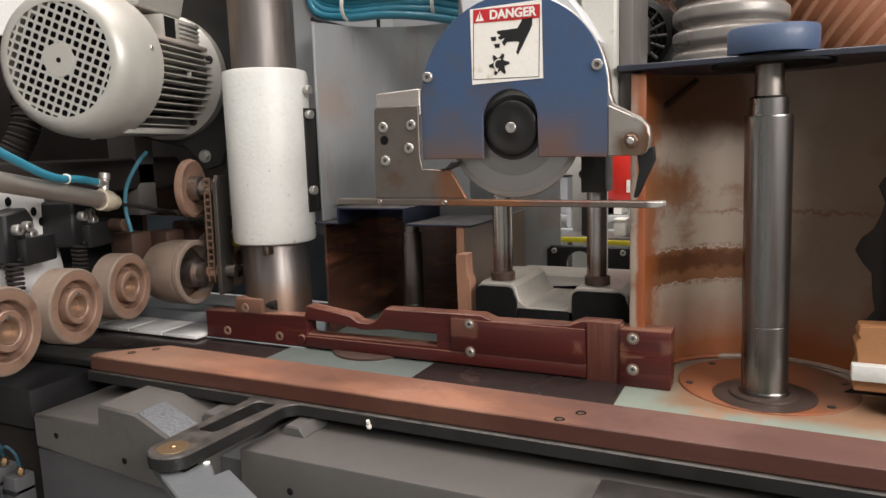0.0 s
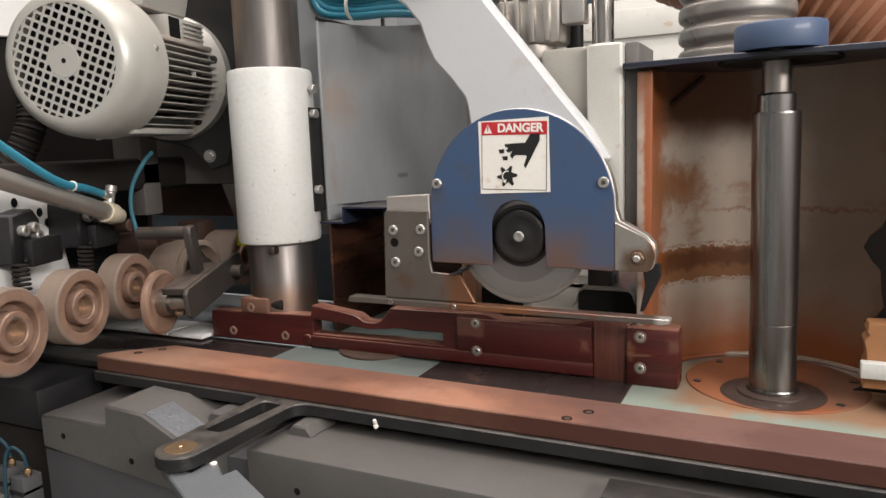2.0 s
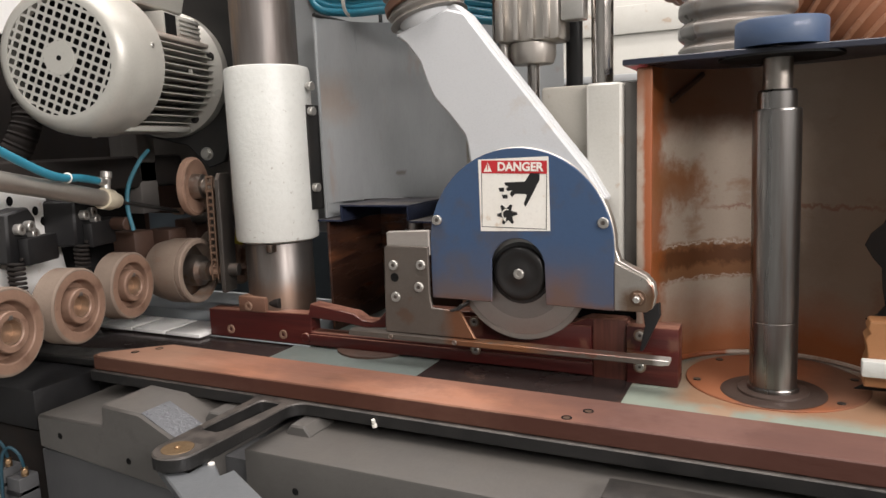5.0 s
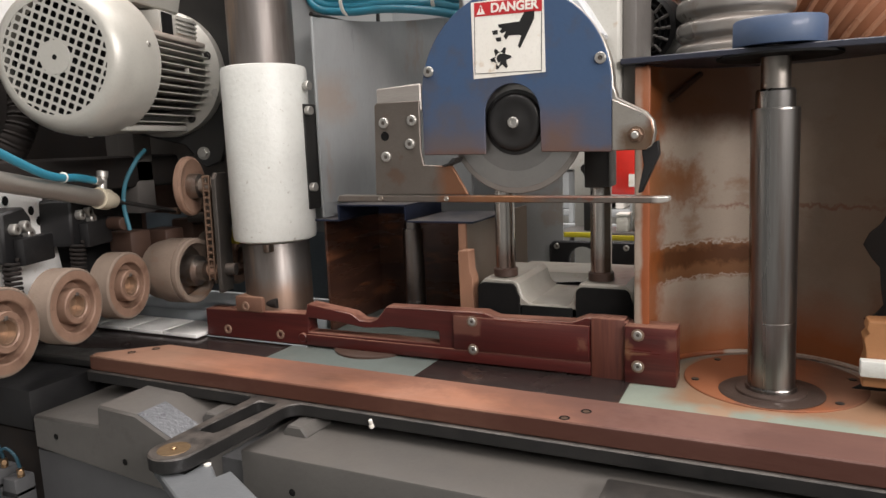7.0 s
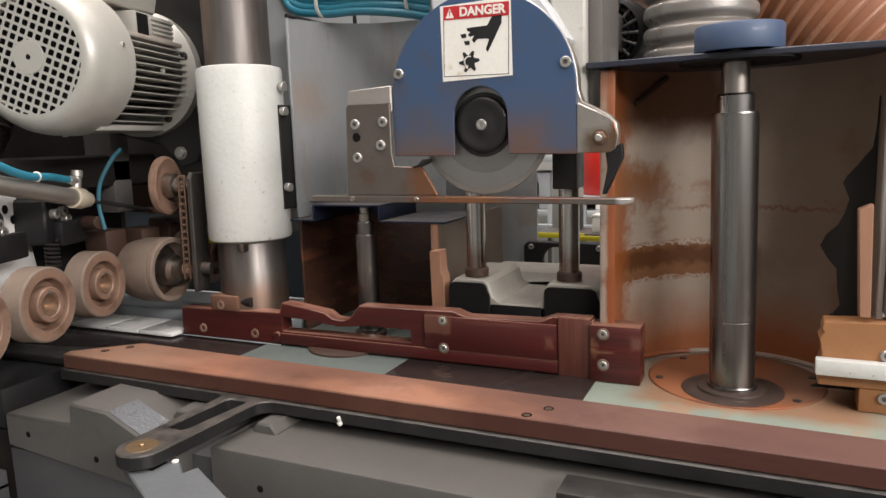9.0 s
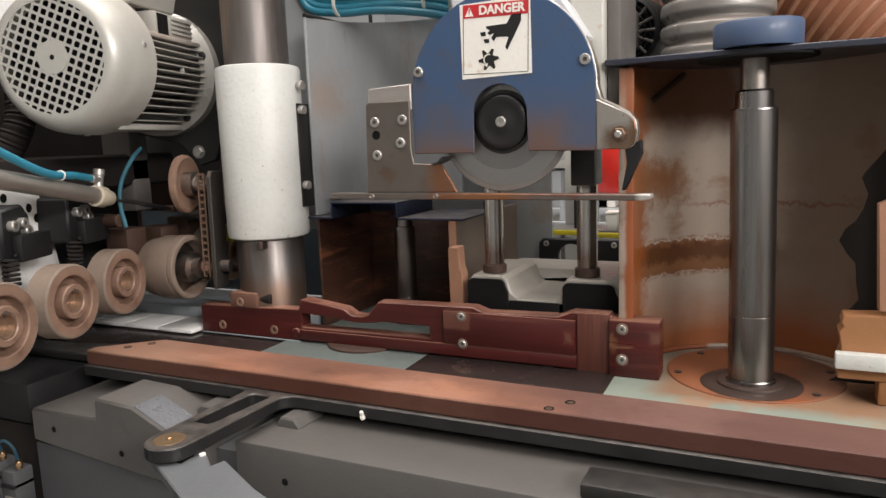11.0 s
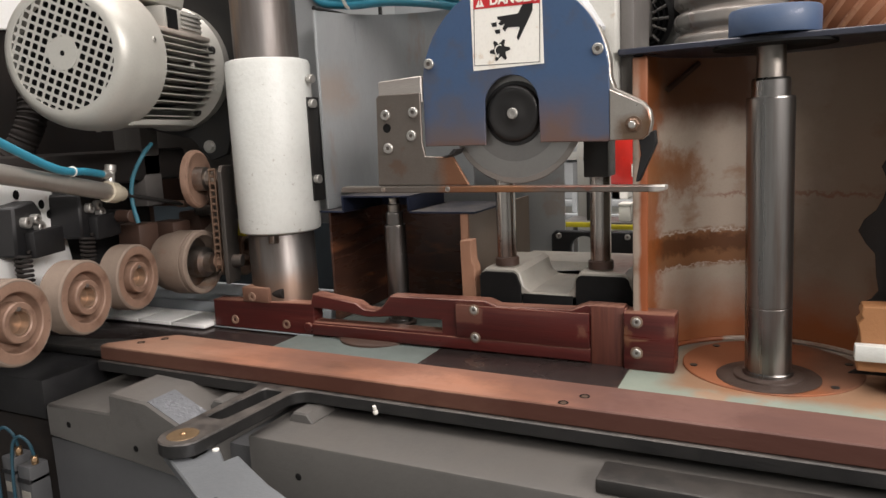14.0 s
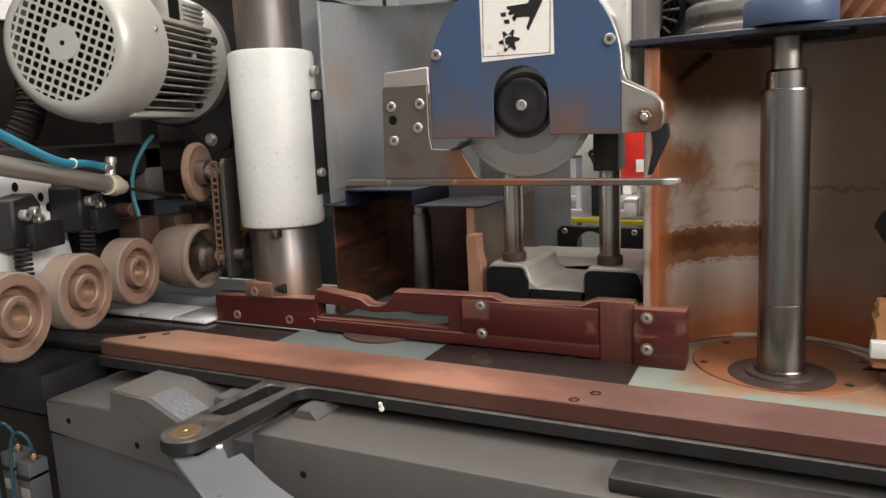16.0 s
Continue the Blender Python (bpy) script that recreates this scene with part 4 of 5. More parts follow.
    part("finger", prism(bmesh.new(), [(0.221, 0.280), (0.239, 0.289), (0.2405, 0.274), (0.2215, 0.2315), (0.2175, 0.2315), (0.2235, 0.262)], yf + 0.004, yf + 0.016, "y", bevel=0.001), M_BLACK, t, "black plastic finger")
    # suction duct and its hose
    duct = [(0.010, 0.455), (0.0075, 0.475), (0.004, 0.487), (-0.014, 0.510), (-0.036, 0.534), (-0.046, 0.556), (-0.054, 0.580), (-0.073, 0.604), (-0.096, 0.622), (-0.010, 0.648), (0.010, 0.632), (0.043, 0.588), (0.101, 0.514), (0.124, 0.484), (0.156, 0.444), (0.179, 0.406), (0.12, 0.39), (0.05, 0.41)]
    part("duct", prism(bmesh.new(), duct, yf + 0.021, yf + 0.042, "y", bevel=0.003), M_WHITEARM, t, "white painted suction duct")
    part("duct_face", prism(bmesh.new(), [(u_, v_) for u_, v_ in duct[:8] + [(-0.088, 0.615), (-0.014, 0.640)] + duct[10:]], yf + 0.006, yf + 0.0209, "y", bevel=0.003), M_WHITEARM, t)
    a, b = Vector((-0.053, yf + 0.040, 0.632)), Vector((-0.080, yf + 0.045, 0.725))
    part("duct_neck", lathe(bmesh.new(), [(0.026, -0.020), (0.038, 0.000), (0.041, 0.012), (0.042, 0.030), (0.036, 0.030)], a, b - a, 40), M_WHITEARM, t)
    part("hose", corrugated([a + (b - a) * 0.04, b, Vector((-0.13, 0.08, 0.83)), Vector((-0.08, 0.25, 0.97))], 0.046, 0.013, 0.005, 40, 36), M_DUCT, t, "grey ribbed suction hose")
    part("hose_clip", lathe(bmesh.new(), [(0.049, 0), (0.0525, 0.001), (0.0525, 0.010), (0.049, 0.011)], a + (b - a) * 0.20, b - a, 40), M_CLIP, t, "rusty brown hose clip")
    # slide block that runs on the columns
    part("slide_block", boxes((0.088, 0.1475, 0.020, 0.115, 0.335, 0.541), bevel=0.004), M_CLAY, t, "cream painted slide block")
    part("bearing_block", prism(bmesh.new(), [(0.148, 0.006), (0.166, 0.002), (0.190, 0.006), (0.190, 0.11), (0.148, 0.11)], 0.30, 0.541, "z", bevel=0.003), M_CREAM, t, "cream bearing block")
    part("side_plate", boxes((0.1903, 0.2065, 0.02, 0.12, 0.30, 0.541), bevel=0.002), M_SIDE, t, "grey-brown side plate")
    part("back_plate", boxes((-0.02, 0.0875, 0.030, 0.044, 0.30, 0.50), bevel=0.002), M_CLAY, t)
    part("dark_carrier", boxes((0.139, 0.170, 0.040, 0.085, 0.232, 0.2998), bevel=0.002), M_BLACKSTEEL, t)
    part("lift_rod", rods(((0.062, 0.072, 0.30), (0.062, 0.072, 0.70), 0.008)), M_POLISH, t)
    # the saw's own motor behind the block
    fp, fd = (0.186, 0.245, 0.435), (-0.1, -1, 0)
    fan = part("motor_guard", lathe(bmesh.new(), [(0, 0), (0.053, 0), (0.053, 0.054), (0.050, 0.066), (0.044, 0.069), (0.044, 0.052), (0, 0.052)], fp, fd, 48), M_BLACK, t, "black ribbed motor guard")
    part("dome", lathe(bmesh.new(), [(0.022, 0.052), (0.020, 0.066), (0.014, 0.069), (0, 0.070)], fp, fd, 36), M_SIDE, fan)
    m = axis_frame(fp, fd)
    for k in range(16):
        c, q = math.cos(2 * math.pi * k / 16), math.sin(2 * math.pi * k / 16)
        part("guard_rib", rods((m @ Vector((0.018 * c, 0.018 * q, 0.062)), m @ Vector((0.047 * c, 0.047 * q, 0.064)), 0.0022), seg=8, bevel=0.0005), M_SIDE, fan)
    for r in (0.029, 0.037):
        part("guard_ring", lathe(bmesh.new(), [(r, 0.061), (r + 0.002, 0.063), (r, 0.065), (r - 0.002, 0.063), (r, 0.061)], fp, fd, 36), M_BLACK, fan)
    part("motor_arm", boxes((0.14, 0.20, 0.1205, 0.2, 0.41, 0.46), bevel=0.003), M_SIDE, t)
    # warning label
    lab = part("label", prism(bmesh.new(), [(0.0255, 0.3685), (0.1145, 0.3705), (0.1135, 0.4585), (0.0245, 0.4565)], yf - 0.0006, yf - 0.0001, "y", bevel=0), M_PAPER, t, "white warning label with red heading")
    build_label(lab, yf)
    return t


def build_label(lab, yf):
    m = Matrix.Translation((0.0695, yf - 0.0008, 0.4135)) @ Matrix.Rotation(radians(-1.3), 4, "Y").inverted()

    def flat(name, pts, material, lift):
        bm = bmesh.new()
        vs = [bm.verts.new(m @ Vector((u, -lift, v))) for u, v in pts]
        es = [bm.edges.new((vs[i], vs[(i + 1) % len(vs)])) for i in range(len(vs))]
        bmesh.ops.triangle_fill(bm, edges=es, use_beauty=True)
        return part(name, bm, material, lab)

    w, h = 0.0415, 0.0405
    for pts in ([(-w, -h), (w, -h), (w, -h + 0.0008), (-w, -h + 0.0008)], [(-w, -h), (-w + 0.0008, -h), (-w + 0.0008, h), (-w, h)], [(w - 0.0008, -h), (w, -h), (w, h), (w - 0.0008, h)]):
        flat("border", pts, M_INK, 0.0001)
    flat("heading", [(-w, 0.0255), (w, 0.0255), (w, 0.0410), (-w, 0.0410)], M_LABELRED, 0.0002)
    turn = m @ Matrix.Rotation(radians(90), 4, "X")
    text_mesh("writing", "DANGER", 0.0142, m @ Matrix.Translation((0.008, -0.0005, 0.0332)) @ Matrix.Rotation(radians(90), 4, "X"), M_PAPER, lab)
    flat("triangle", [(-0.0385, 0.0275), (-0.0275, 0.0275), (-0.033, 0.0385)], M_PAPER, 0.0004)
    flat("mark", [(-0.0336, 0.030), (-0.0324, 0.030), (-0.0321, 0.0362), (-0.0339, 0.0362)], M_LABELRED, 0.0006)
    # pictogram: a cut glove shape, chips and a toothed wheel
    flat("glove_shape", [(0.0325, 0.0265), (0.0206, 0.0260), (0.0145, 0.0161), (-0.0114, 0.0147), (-0.0108, 0.0117), (-0.0065, 0.0098), (-0.0099, 0.0068), (-0.0068, 0.0043), (-0.0016, 0.0060), (-0.0048, 0.0009), (-0.0017, -0.0031), (0.0019, 0.0014), (0.0139, 0.0013), (0.0170, 0.0003), (0.0129, -0.0107), (0.0153, -0.0142), (0.0238, 0.0014), (0.0325, 0.0181)], M_INK, 0.0002)
    for cx, cz in ((-0.0157, 0.0060), (-0.0113, -0.0022)):
        flat("chip_shape", [(cx - 0.0036, cz + 0.0020), (cx + 0.0036, cz + 0.0025), (cx + 0.0038, cz - 0.0024), (cx - 0.0018, cz - 0.0026)], M_INK, 0.0002)
    wx, wz = -0.0082, -0.0239
    pts = []
    for k in range(6):
        a = 2 * math.pi * k / 6 + 1.22
        pts += [(wx + r * math.cos(a + d), wz + r * math.sin(a + d)) for r, d in ((0.0072, -0.46), (0.0108, -0.26), (0.0134, -0.16), (0.0128, 0.06), (0.0092, 0.22))]
    flat("wheel_shape", pts, M_INK, 0.0002)
    bend = [(wx + 0.0068 * math.cos(radians(a)), wz + 0.0068 * math.sin(radians(a))) for a in range(70, 236, 15)] + [(wx + 0.0054 * math.cos(radians(a)), wz + 0.0054 * math.sin(radians(a))) for a in range(235, 69, -15)]
    flat("arrow_shape", bend, M_PAPER, 0.0004)
    flat("arrow_tip", [(wx - 0.0055, wz - 0.0062), (wx - 0.0008, wz - 0.0036), (wx - 0.0022, wz - 0.0088)], M_PAPER, 0.0004)


def build_columns():
    """The two ground columns, their cast foot and the lifting cylinder above."""
    g = "saw columns"
    for x in (0.024, 0.155):
        c = thing("guide_column", "ground steel guide column for the saw", "column", g, at=(x, 0.062, 0))
        part("shaft", rods(((0, 0, 0.1115), (0, 0, 0.95), 0.0135)), M_POLISH, c)
        part("seal", lathe(bmesh.new(), [(0.0135, 0.1115), (0.0165, 0.1115), (0.0165, 0.121), (0.0145, 0.123), (0.0135, 0.123)], seg=36), M_RUSTDARK, c, "rusty seal ring")
    t = thing("cast_foot", "cream painted cast foot with a recessed tray", "casting")
    prof = [(-0.008, 0.075), (-0.008, 0.1), (0.002, 0.1105), (0.044, 0.1105), (0.051, 0.105), (0.056, 0.088), (0.066, 0.080), (0.116, 0.079), (0.124, 0.088), (0.127, 0.102), (0.134, 0.1105), (0.190, 0.1105), (0.199, 0.102), (0.202, 0.075)]
    part("front_ledge", prism(bmesh.new(), prof, 0.036, 0.168, "y", bevel=0.002), M_CLAY, t)
    for x0, x1 in ((-0.0065, 0.0500), (0.1285, 0.1985)):
        cheek = [(x0, 0.001), (x1 + 0.004, 0.001), (x1 + 0.003, 0.088)] + arc(x1 - 0.010, 0.097, 0.009, 0, 90, 5) + arc(x0 + 0.009, 0.097, 0.009, 90, 180, 5)
        part("front_cheek", prism(bmesh.new(), cheek, 0.0325, 0.0359, "y", bevel=0.001), M_DARKHOLE, t, "black front cheek")
    part("front_web", boxes((0.0545, 0.124, 0.034, 0.0359, 0.001, 0.0775), bevel=0.001), M_DARKHOLE, t)
    part("tray_back", prism(bmesh.new(), [(0.1685, 0.062), (0.1685, 0.0800), (0.1740, 0.0840), (0.1800, 0.0955), (0.1850, 0.0975), (0.2650, 0.0955), (0.2670, 0.062)], -0.008, 0.202, "x", bevel=0.002), M_CLAY, t)
    part("pedestal", boxes((-0.004, 0.198, 0.036, 0.31, 0.0005, 0.0598), bevel=0.002), M_CLAY, t)
    part("bearing_ring", lathe(bmesh.new(), [(0.008, 0), (0.017, 0), (0.017, 0.02), (0.008, 0.02)], (0.183, 0.335, 0.105), (0, -1, 0), 30), M_GREY, t)
    b = thing("black_yoke", "black steel yoke plate with round openings behind the foot", "plate")
    holes = [[(0.055 + 0.024 * math.cos(k), 0.083 + 0.024 * math.sin(k)) for k in [math.pi * q / 10 for q in range(20)]]]
    part("plate", prism(bmesh.new(), [(-0.004, 0.03), (-0.004, 0.108), (0.004, 0.116), (0.16, 0.116), (0.20, 0.10), (0.20, 0.03)], 0.355, 0.367, "y", holes=holes, bevel=0.002), M_BLACK, b)
    for x in (0.01, 0.084, 0.13):
        socket_bolt(b, (x, 0.355, 0.107), (0, -1, 0), 0.005)
    part("yellow_tag", boxes((0.075, 0.15, 0.366, 0.372, 0.118, 0.126), bevel=0.0005), M_YELLOW, b)
    c = thing("lift_cylinder", "bare aluminium lifting cylinder with a steel rod", "air cylinder")
    part("head", boxes((0.018, 0.105, 0.045, 0.10, 0.418, 0.476), bevel=0.006), M_ALU, c)
    for k in range(4):
        part("rib", boxes((0.026 + k * 0.02, 0.034 + k * 0.02, 0.037, 0.0455, 0.420, 0.474), bevel=0.002), M_ALU, c)
    part("barrel", rods(((0.062, 0.072, 0.476), (0.062, 0.072, 0.95), 0.030)), M_ALU, c)
    part("gland", lathe(bmesh.new(), [(0, 0.418), (0.030, 0.418), (0.030, 0.402), (0.026, 0.392), (0, 0.392)], (0.062, 0.072, 0), seg=36), M_ALU, c)
    part("fitting", boxes((0.106, 0.135, 0.048, 0.072, 0.44, 0.472), bevel=0.002), M_BOLT, c)
    part("damper", lathe(bmesh.new(), [(0, 0.95), (0.011, 0.95), (0.011, 0.35), (0.013, 0.349), (0.013, 0.342), (0.018, 0.341), (0.018, 0.333), (0, 0.333)], (0.108, 0.105, 0.0), seg=28), M_BLACK, c, "black damper tube")
    return t


def build_swing_arm():
    """The pivoting arm with its driven disc; origin at the pivot, which runs along x."""
    t = thing("swing_arm", "black steel swing arm with a chain-driven brown disc", "swing arm")
    L = 0.134
    part("plate", prism(bmesh.new(), [(-0.020, -0.035), (0.020, -0.035), (0.024, -0.02), (0.024, L + 0.012), (0.018, L + 0.020), (-0.014, L + 0.020), (-0.022, L + 0.010), (-0.022, -0.020)], 0.020, 0.027, "x", bevel=0.001), M_ARM, t, "black steel arm plate")
    part("edge_web", boxes((-0.014, 0.0198, 0.0145, 0.0245, 0.03, L + 0.012), bevel=0.001), M_ARM, t)
    disc = thing("disc", "", "")
    disc.parent = t
    disc.location = (-0.026, 0, L)
    part("rim", lathe(bmesh.new(), [(0, -0.006), (0.042, -0.006), (0.046, -0.004), (0.047, 0.0), (0.046, 0.005), (0.042, 0.007), (0.036, 0.004), (0.022, 0.002), (0, 0.002)], d=(1, 0, 0), seg=56), M_WHEELFACE, disc, "dusty brown disc")
    part("hub", lathe(bmesh.new(), [(0.0, 0.001), (0.020, 0.002), (0.019, 0.018), (0.013, 0.020), (0.013, 0.043), (0, 0.043)], d=(1, 0, 0), seg=32), M_STEEL, disc)
    n = 15
    for side in (-0.0125,):
        for k in range(2 * n):
            q = -0.012 + k * (L + 0.024) / (2 * n - 1)
            bm = boxes((0.002, 0.0045, side - 0.0035, side + 0.0035, q - 0.0035, q + 0.0035), (0.0115, 0.014, side - 0.0035, side + 0.0035, q - 0.0035, q + 0.0035), bevel=0.0007)
            if k % 2:
                rod(bm, (0.003, side, q + 0.002), (0.013, side, q + 0.002), 0.0026, seg=10, bevel=0.0004)
            part("chain_link", bm, M_CHAIN, t)
    part("sprocket", rods(((0.002, 0, L), (0.014, 0, L), 0.0125)), M_WHEELFACE, t)
    part("lower_sprocket", rods(((-0.004, 0, 0), (0.016, 0, 0), 0.0135)), M_WHEELFACE, t)
    part("pivot", rods(((-0.03, 0, 0), (0.042, 0, 0), 0.010)), M_ARM, t)
    # link and pin to the air cylinder
    part("link", prism(bmesh.new(), [(0.010, 0.062), (0.010, 0.082), (0.088, 0.090), (0.098, 0.086), (0.098, 0.070), (0.088, 0.066)], 0.0, 0.012, "x", bevel=0.002), M_ARM, t, "black link")
    part("link_pin", rods(((-0.075, 0.088, 0.078), (0.008, 0.088, 0.078), 0.0095)), M_ARM, t)
    return t


def build_air_cylinder():
    """A slim air cylinder with a blue line; origin at its rear pivot, its length along +y."""
    t = thing("air_cylinder", "slim bare steel air cylinder with a blue air line", "air cylinder")
    part("barrel", rods(((0, -0.25, 0), (0, 0.165, 0), 0.0125)), M_ALU, t)
    part("head", lathe(bmesh.new(), [(0, 0), (0.0155, 0), (0.0155, 0.018), (0.013, 0.022), (0.011, 0.034), (0.0085, 0.037), (0, 0.037)], (0, 0.160, 0), (0, 1, 0), 32), M_NOZZLE, t, "ivory cylinder head")
    part("elbow", rods(((0, 0.168, 0.010), (0, 0.168, 0.032), 0.0065), ((0, 0.168, 0.030), (0.0, 0.168, 0.040), 0.008), ((0, 0.150, 0.024), (0, 0.168, 0.024), 0.006)), M_BOLT, t)
    line = smooth_line([(0, 0.150, 0.024), (0.004, 0.11, 0.022), (0.012, 0.05, 0.016), (0.010, -0.02, 0.030), (0.0, -0.12, 0.06)], 8)
    part("air_line", sweep(bmesh.new(), line, 0.0055, 12), M_HOSE_BLUE, t, "blue plastic air line")
    part("tie", lathe(bmesh.new(), [(0.0055, -0.0015), (0.0072, -0.0012), (0.0072, 0.0012), (0.0055, 0.0015)], (0.0075, 0.08, 0.018), (0, 1, 0), 20), M_PAPER, t)
    r = part("piston_rod", rods(((0, -0.10, 0), (0, 0.235, 0), 0.0036), ((0.006, 0.0, -0.002), (0.006, 0.232, -0.002), 0.0022)), M_BLACKSTEEL, t)
    part("clevis", boxes((-0.006, 0.010, 0.228, 0.240, -0.006, 0.005), bevel=0.0015), M_WHEELFACE, r, "dusty bronze clevis")
    return t, r


def build_left_machinery():
    p = thing("carrier_panel", "white painted roller carrier panel", "panel", at=(-0.585, -0.20, 0))
    p.rotation_euler[2] = radians(SKEW)
    out = [(-0.42, 0.05), (-0.42, 0.262), (-0.10, 0.262), (0.03, 0.255), (0.05, 0.215), (0.07, 0.12), (0.10, 0.05)]
    part("plate", prism(bmesh.new(), out, -0.007, 0.0, "x", bevel=0.002), M_PANELWHITE, p)
    for y, z in ((0.025, 0.206), (0.01, 0.222), (-0.04, 0.24), (0.085, 0.205)):
        part("panel_hole", lathe(bmesh.new(), [(0, 0), (0.006, 0), (0.0065, 0.0005)], (0.0002, y, z), (1, 0, 0), 16), M_DARKHOLE, p)
    build_bracket(-0.550, -0.254, 0.197)
    build_bracket(-0.575, -0.138, 0.203)
    for x, y, z, r, w in ((-0.424, -0.350, 0.102, 0.0515, 0.034), (-0.464, -0.229, 0.102, 0.0500, 0.034), (-0.511, -0.103, 0.1015, 0.0500, 0.034)):
        build_roller(x, y, z, r, w)
    fat = thing("drive_roller", "wide tan rubber drive roller", "roller", at=(-0.478, 0.0, 0.107))
    part("tyre", lathe(bmesh.new(), [(0.040, -0.072), (0.045, -0.072), (0.047, -0.066), (0.050, -0.05), (0.052, -0.045), (0.052, -0.012), (0.0495, -0.0115), (0.0495, -0.009), (0.052, -0.0085), (0.052, -0.002), (0.050, 0.0), (0.044, 0.0), (0.042, -0.006), (0.040, -0.02)], d=(1, 0, 0), seg=56), M_TYRE, fat, "worn tan rubber tyre")
    part("hub", lathe(bmesh.new(), [(0.042, -0.022), (0.026, -0.018), (0.024, 0.004), (0.016, 0.008), (0.016, 0.02), (0, 0.02)], d=(1, 0, 0), seg=40), M_STEEL, fat)
    part("end_ring", lathe(bmesh.new(), [(0.0, -0.090), (0.030, -0.090), (0.038, -0.086), (0.040, -0.071)], d=(1, 0, 0), seg=40), M_BLOCKWOOD, fat)
    build_roller(-0.50, 0.125, 0.110, 0.050, 0.06)
    fat.rotation_euler[2] = radians(8)
    d = thing("roller_carrier", "black steel carrier behind the rollers", "carrier")
    part("beam", boxes((-0.78, -0.66, -0.6, 0.02, 0.07, 0.19), bevel=0.004), M_BLACK, d)
    part("upper_beam", boxes((-0.79, -0.66, -0.6, 0.30, 0.235, 0.292), bevel=0.012), M_MATTBLACK, d)
    for y, z in ((-0.04, 0.155), (0.03, 0.15), (0.09, 0.16)):
        part("rusty_block", boxes((-0.60, -0.55, y - 0.02, y + 0.02, z - 0.025, z + 0.02), bevel=0.004), M_RUSTDARK, d, "dark rust-brown clamp block")
    part("pin", rods(((-0.56, -0.085, 0.192), (-0.53, -0.085, 0.192), 0.010)), M_RUSTDARK, d)
    line = smooth_line([(-0.535, -0.030, 0.30), (-0.5214, -0.060, 0.285), (-0.531, -0.0757, 0.2515), (-0.532, -0.0815, 0.2175), (-0.5227, -0.083, 0.1815)], 8)
    part("air_line", sweep(bmesh.new(), line, 0.0032, 10), M_HOSE_DIM, d, "blue plastic air line")
    g = thing("hood_panel", "pale grey sheet panel behind the motor", "panel")
    part("panel", prism(bmesh.new(), [(-0.43, 0.17), (-0.40, 0.15), (-0.31, 0.15), (-0.31, 0.72), (-0.462, 0.72), (-0.462, 0.20)], 0.160, 0.166, "y", bevel=0.002), M_GREY, g)
    # Darker grey on inner panel and post: shade painted into their colour.
    part("inner_panel", boxes((-0.85, -0.4635, 0.160, 0.166, 0.24, 0.72), bevel=0.002), M_SIDE, g, "dark grey panel with shade put into its colour")
    part("lower_sheet", prism(bmesh.new(), [(-0.575, 0.2395), (-0.4635, 0.2395), (-0.4635, 0.165), (-0.545, 0.165)], 0.160, 0.166, "y", bevel=0.002), M_SHEET, g, "grey sheet rusting along its lower edge")
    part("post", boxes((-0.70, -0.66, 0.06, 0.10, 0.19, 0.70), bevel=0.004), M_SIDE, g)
    # Black housing added for the dark behind the motor; shade put into colour.
    s = thing("dark_housing", "black housing added behind the motor, its shade put into the colour", "housing")
    part("back", boxes((-1.45, -0.92, -0.6, 0.30, 0.12, 0.95), bevel=0.01), M_MATTBLACK, s)
    # Dark backing panel added to hide the far wall behind the arm.
    part("rear_panel", boxes((-0.9198, -0.30, 0.29, 0.30, 0.0, 0.45), bevel=0.002), M_RUSTDARK, s, "added dark rust-brown backing panel")
    part("pale_guard", prism(bmesh.new(), [(-0.01, 0.611), (0.081, 0.608), (0.066, 0.58), (0.044, 0.56), (0.028, 0.532), (0.013, 0.517), (-0.023, 0.515)], -0.9185, -0.9095, "x", bevel=0.002), M_PANELWHITE, s, "pale painted guard")
    part("low_panel", boxes((-0.90, -0.305, 0.2845, 0.2895, 0.0, 0.165), bevel=0.002), M_SLATE, s, "slate blue lower panel")
    # Unseen roof added to keep overhead light off the back area.
    part("shade_roof", boxes((-1.45, -0.44, 0.085, 0.30, 0.9502, 0.97), bevel=0.002), M_MATTBLACK, s)
    part("plinth", boxes((-1.45, -1.31, -0.6, 0.30, -0.9, 0.1198), bevel=0.01), M_MATTBLACK, s)
    h = thing("black_hose", "black corrugated hose hanging beside the motor", "hose")
    part("hose", corrugated([(-0.70, -0.10, 0.42), (-0.69, -0.12, 0.34), (-0.72, -0.16, 0.27), (-0.78, -0.25, 0.22)], 0.020, 0.008, 0.003, 26, 20), M_MATTBLACK, h)
    b = thing("end_box", "black steel box at the end of the bed", "box")
    part("box", boxes((-0.74, -0.535, -0.262, -0.16, -0.068, -0.012), bevel=0.003), M_BLACK, b)
    part("lid_strip", prism(bmesh.new(), [(-0.70, -0.17), (-0.52, -0.16), (-0.40, -0.095), (-0.44, -0.075), (-0.60, -0.12), (-0.72, -0.13)], -0.011, 0.002, "z", bevel=0.002), M_BLACKSTEEL, b)
    # Dark valve, frame and line colours hold the deep shade below the bed.
    v = thing("valve_bank", "valve blocks with blue air lines below the bed", "valve")
    for i, (x, top) in enumerate(((-0.575, -0.112), (-0.543, -0.120))):
        part("valve", boxes((x - 0.012, x + 0.014, -0.30, -0.272, top - 0.075, top), bevel=0.002), M_LOWER, v)
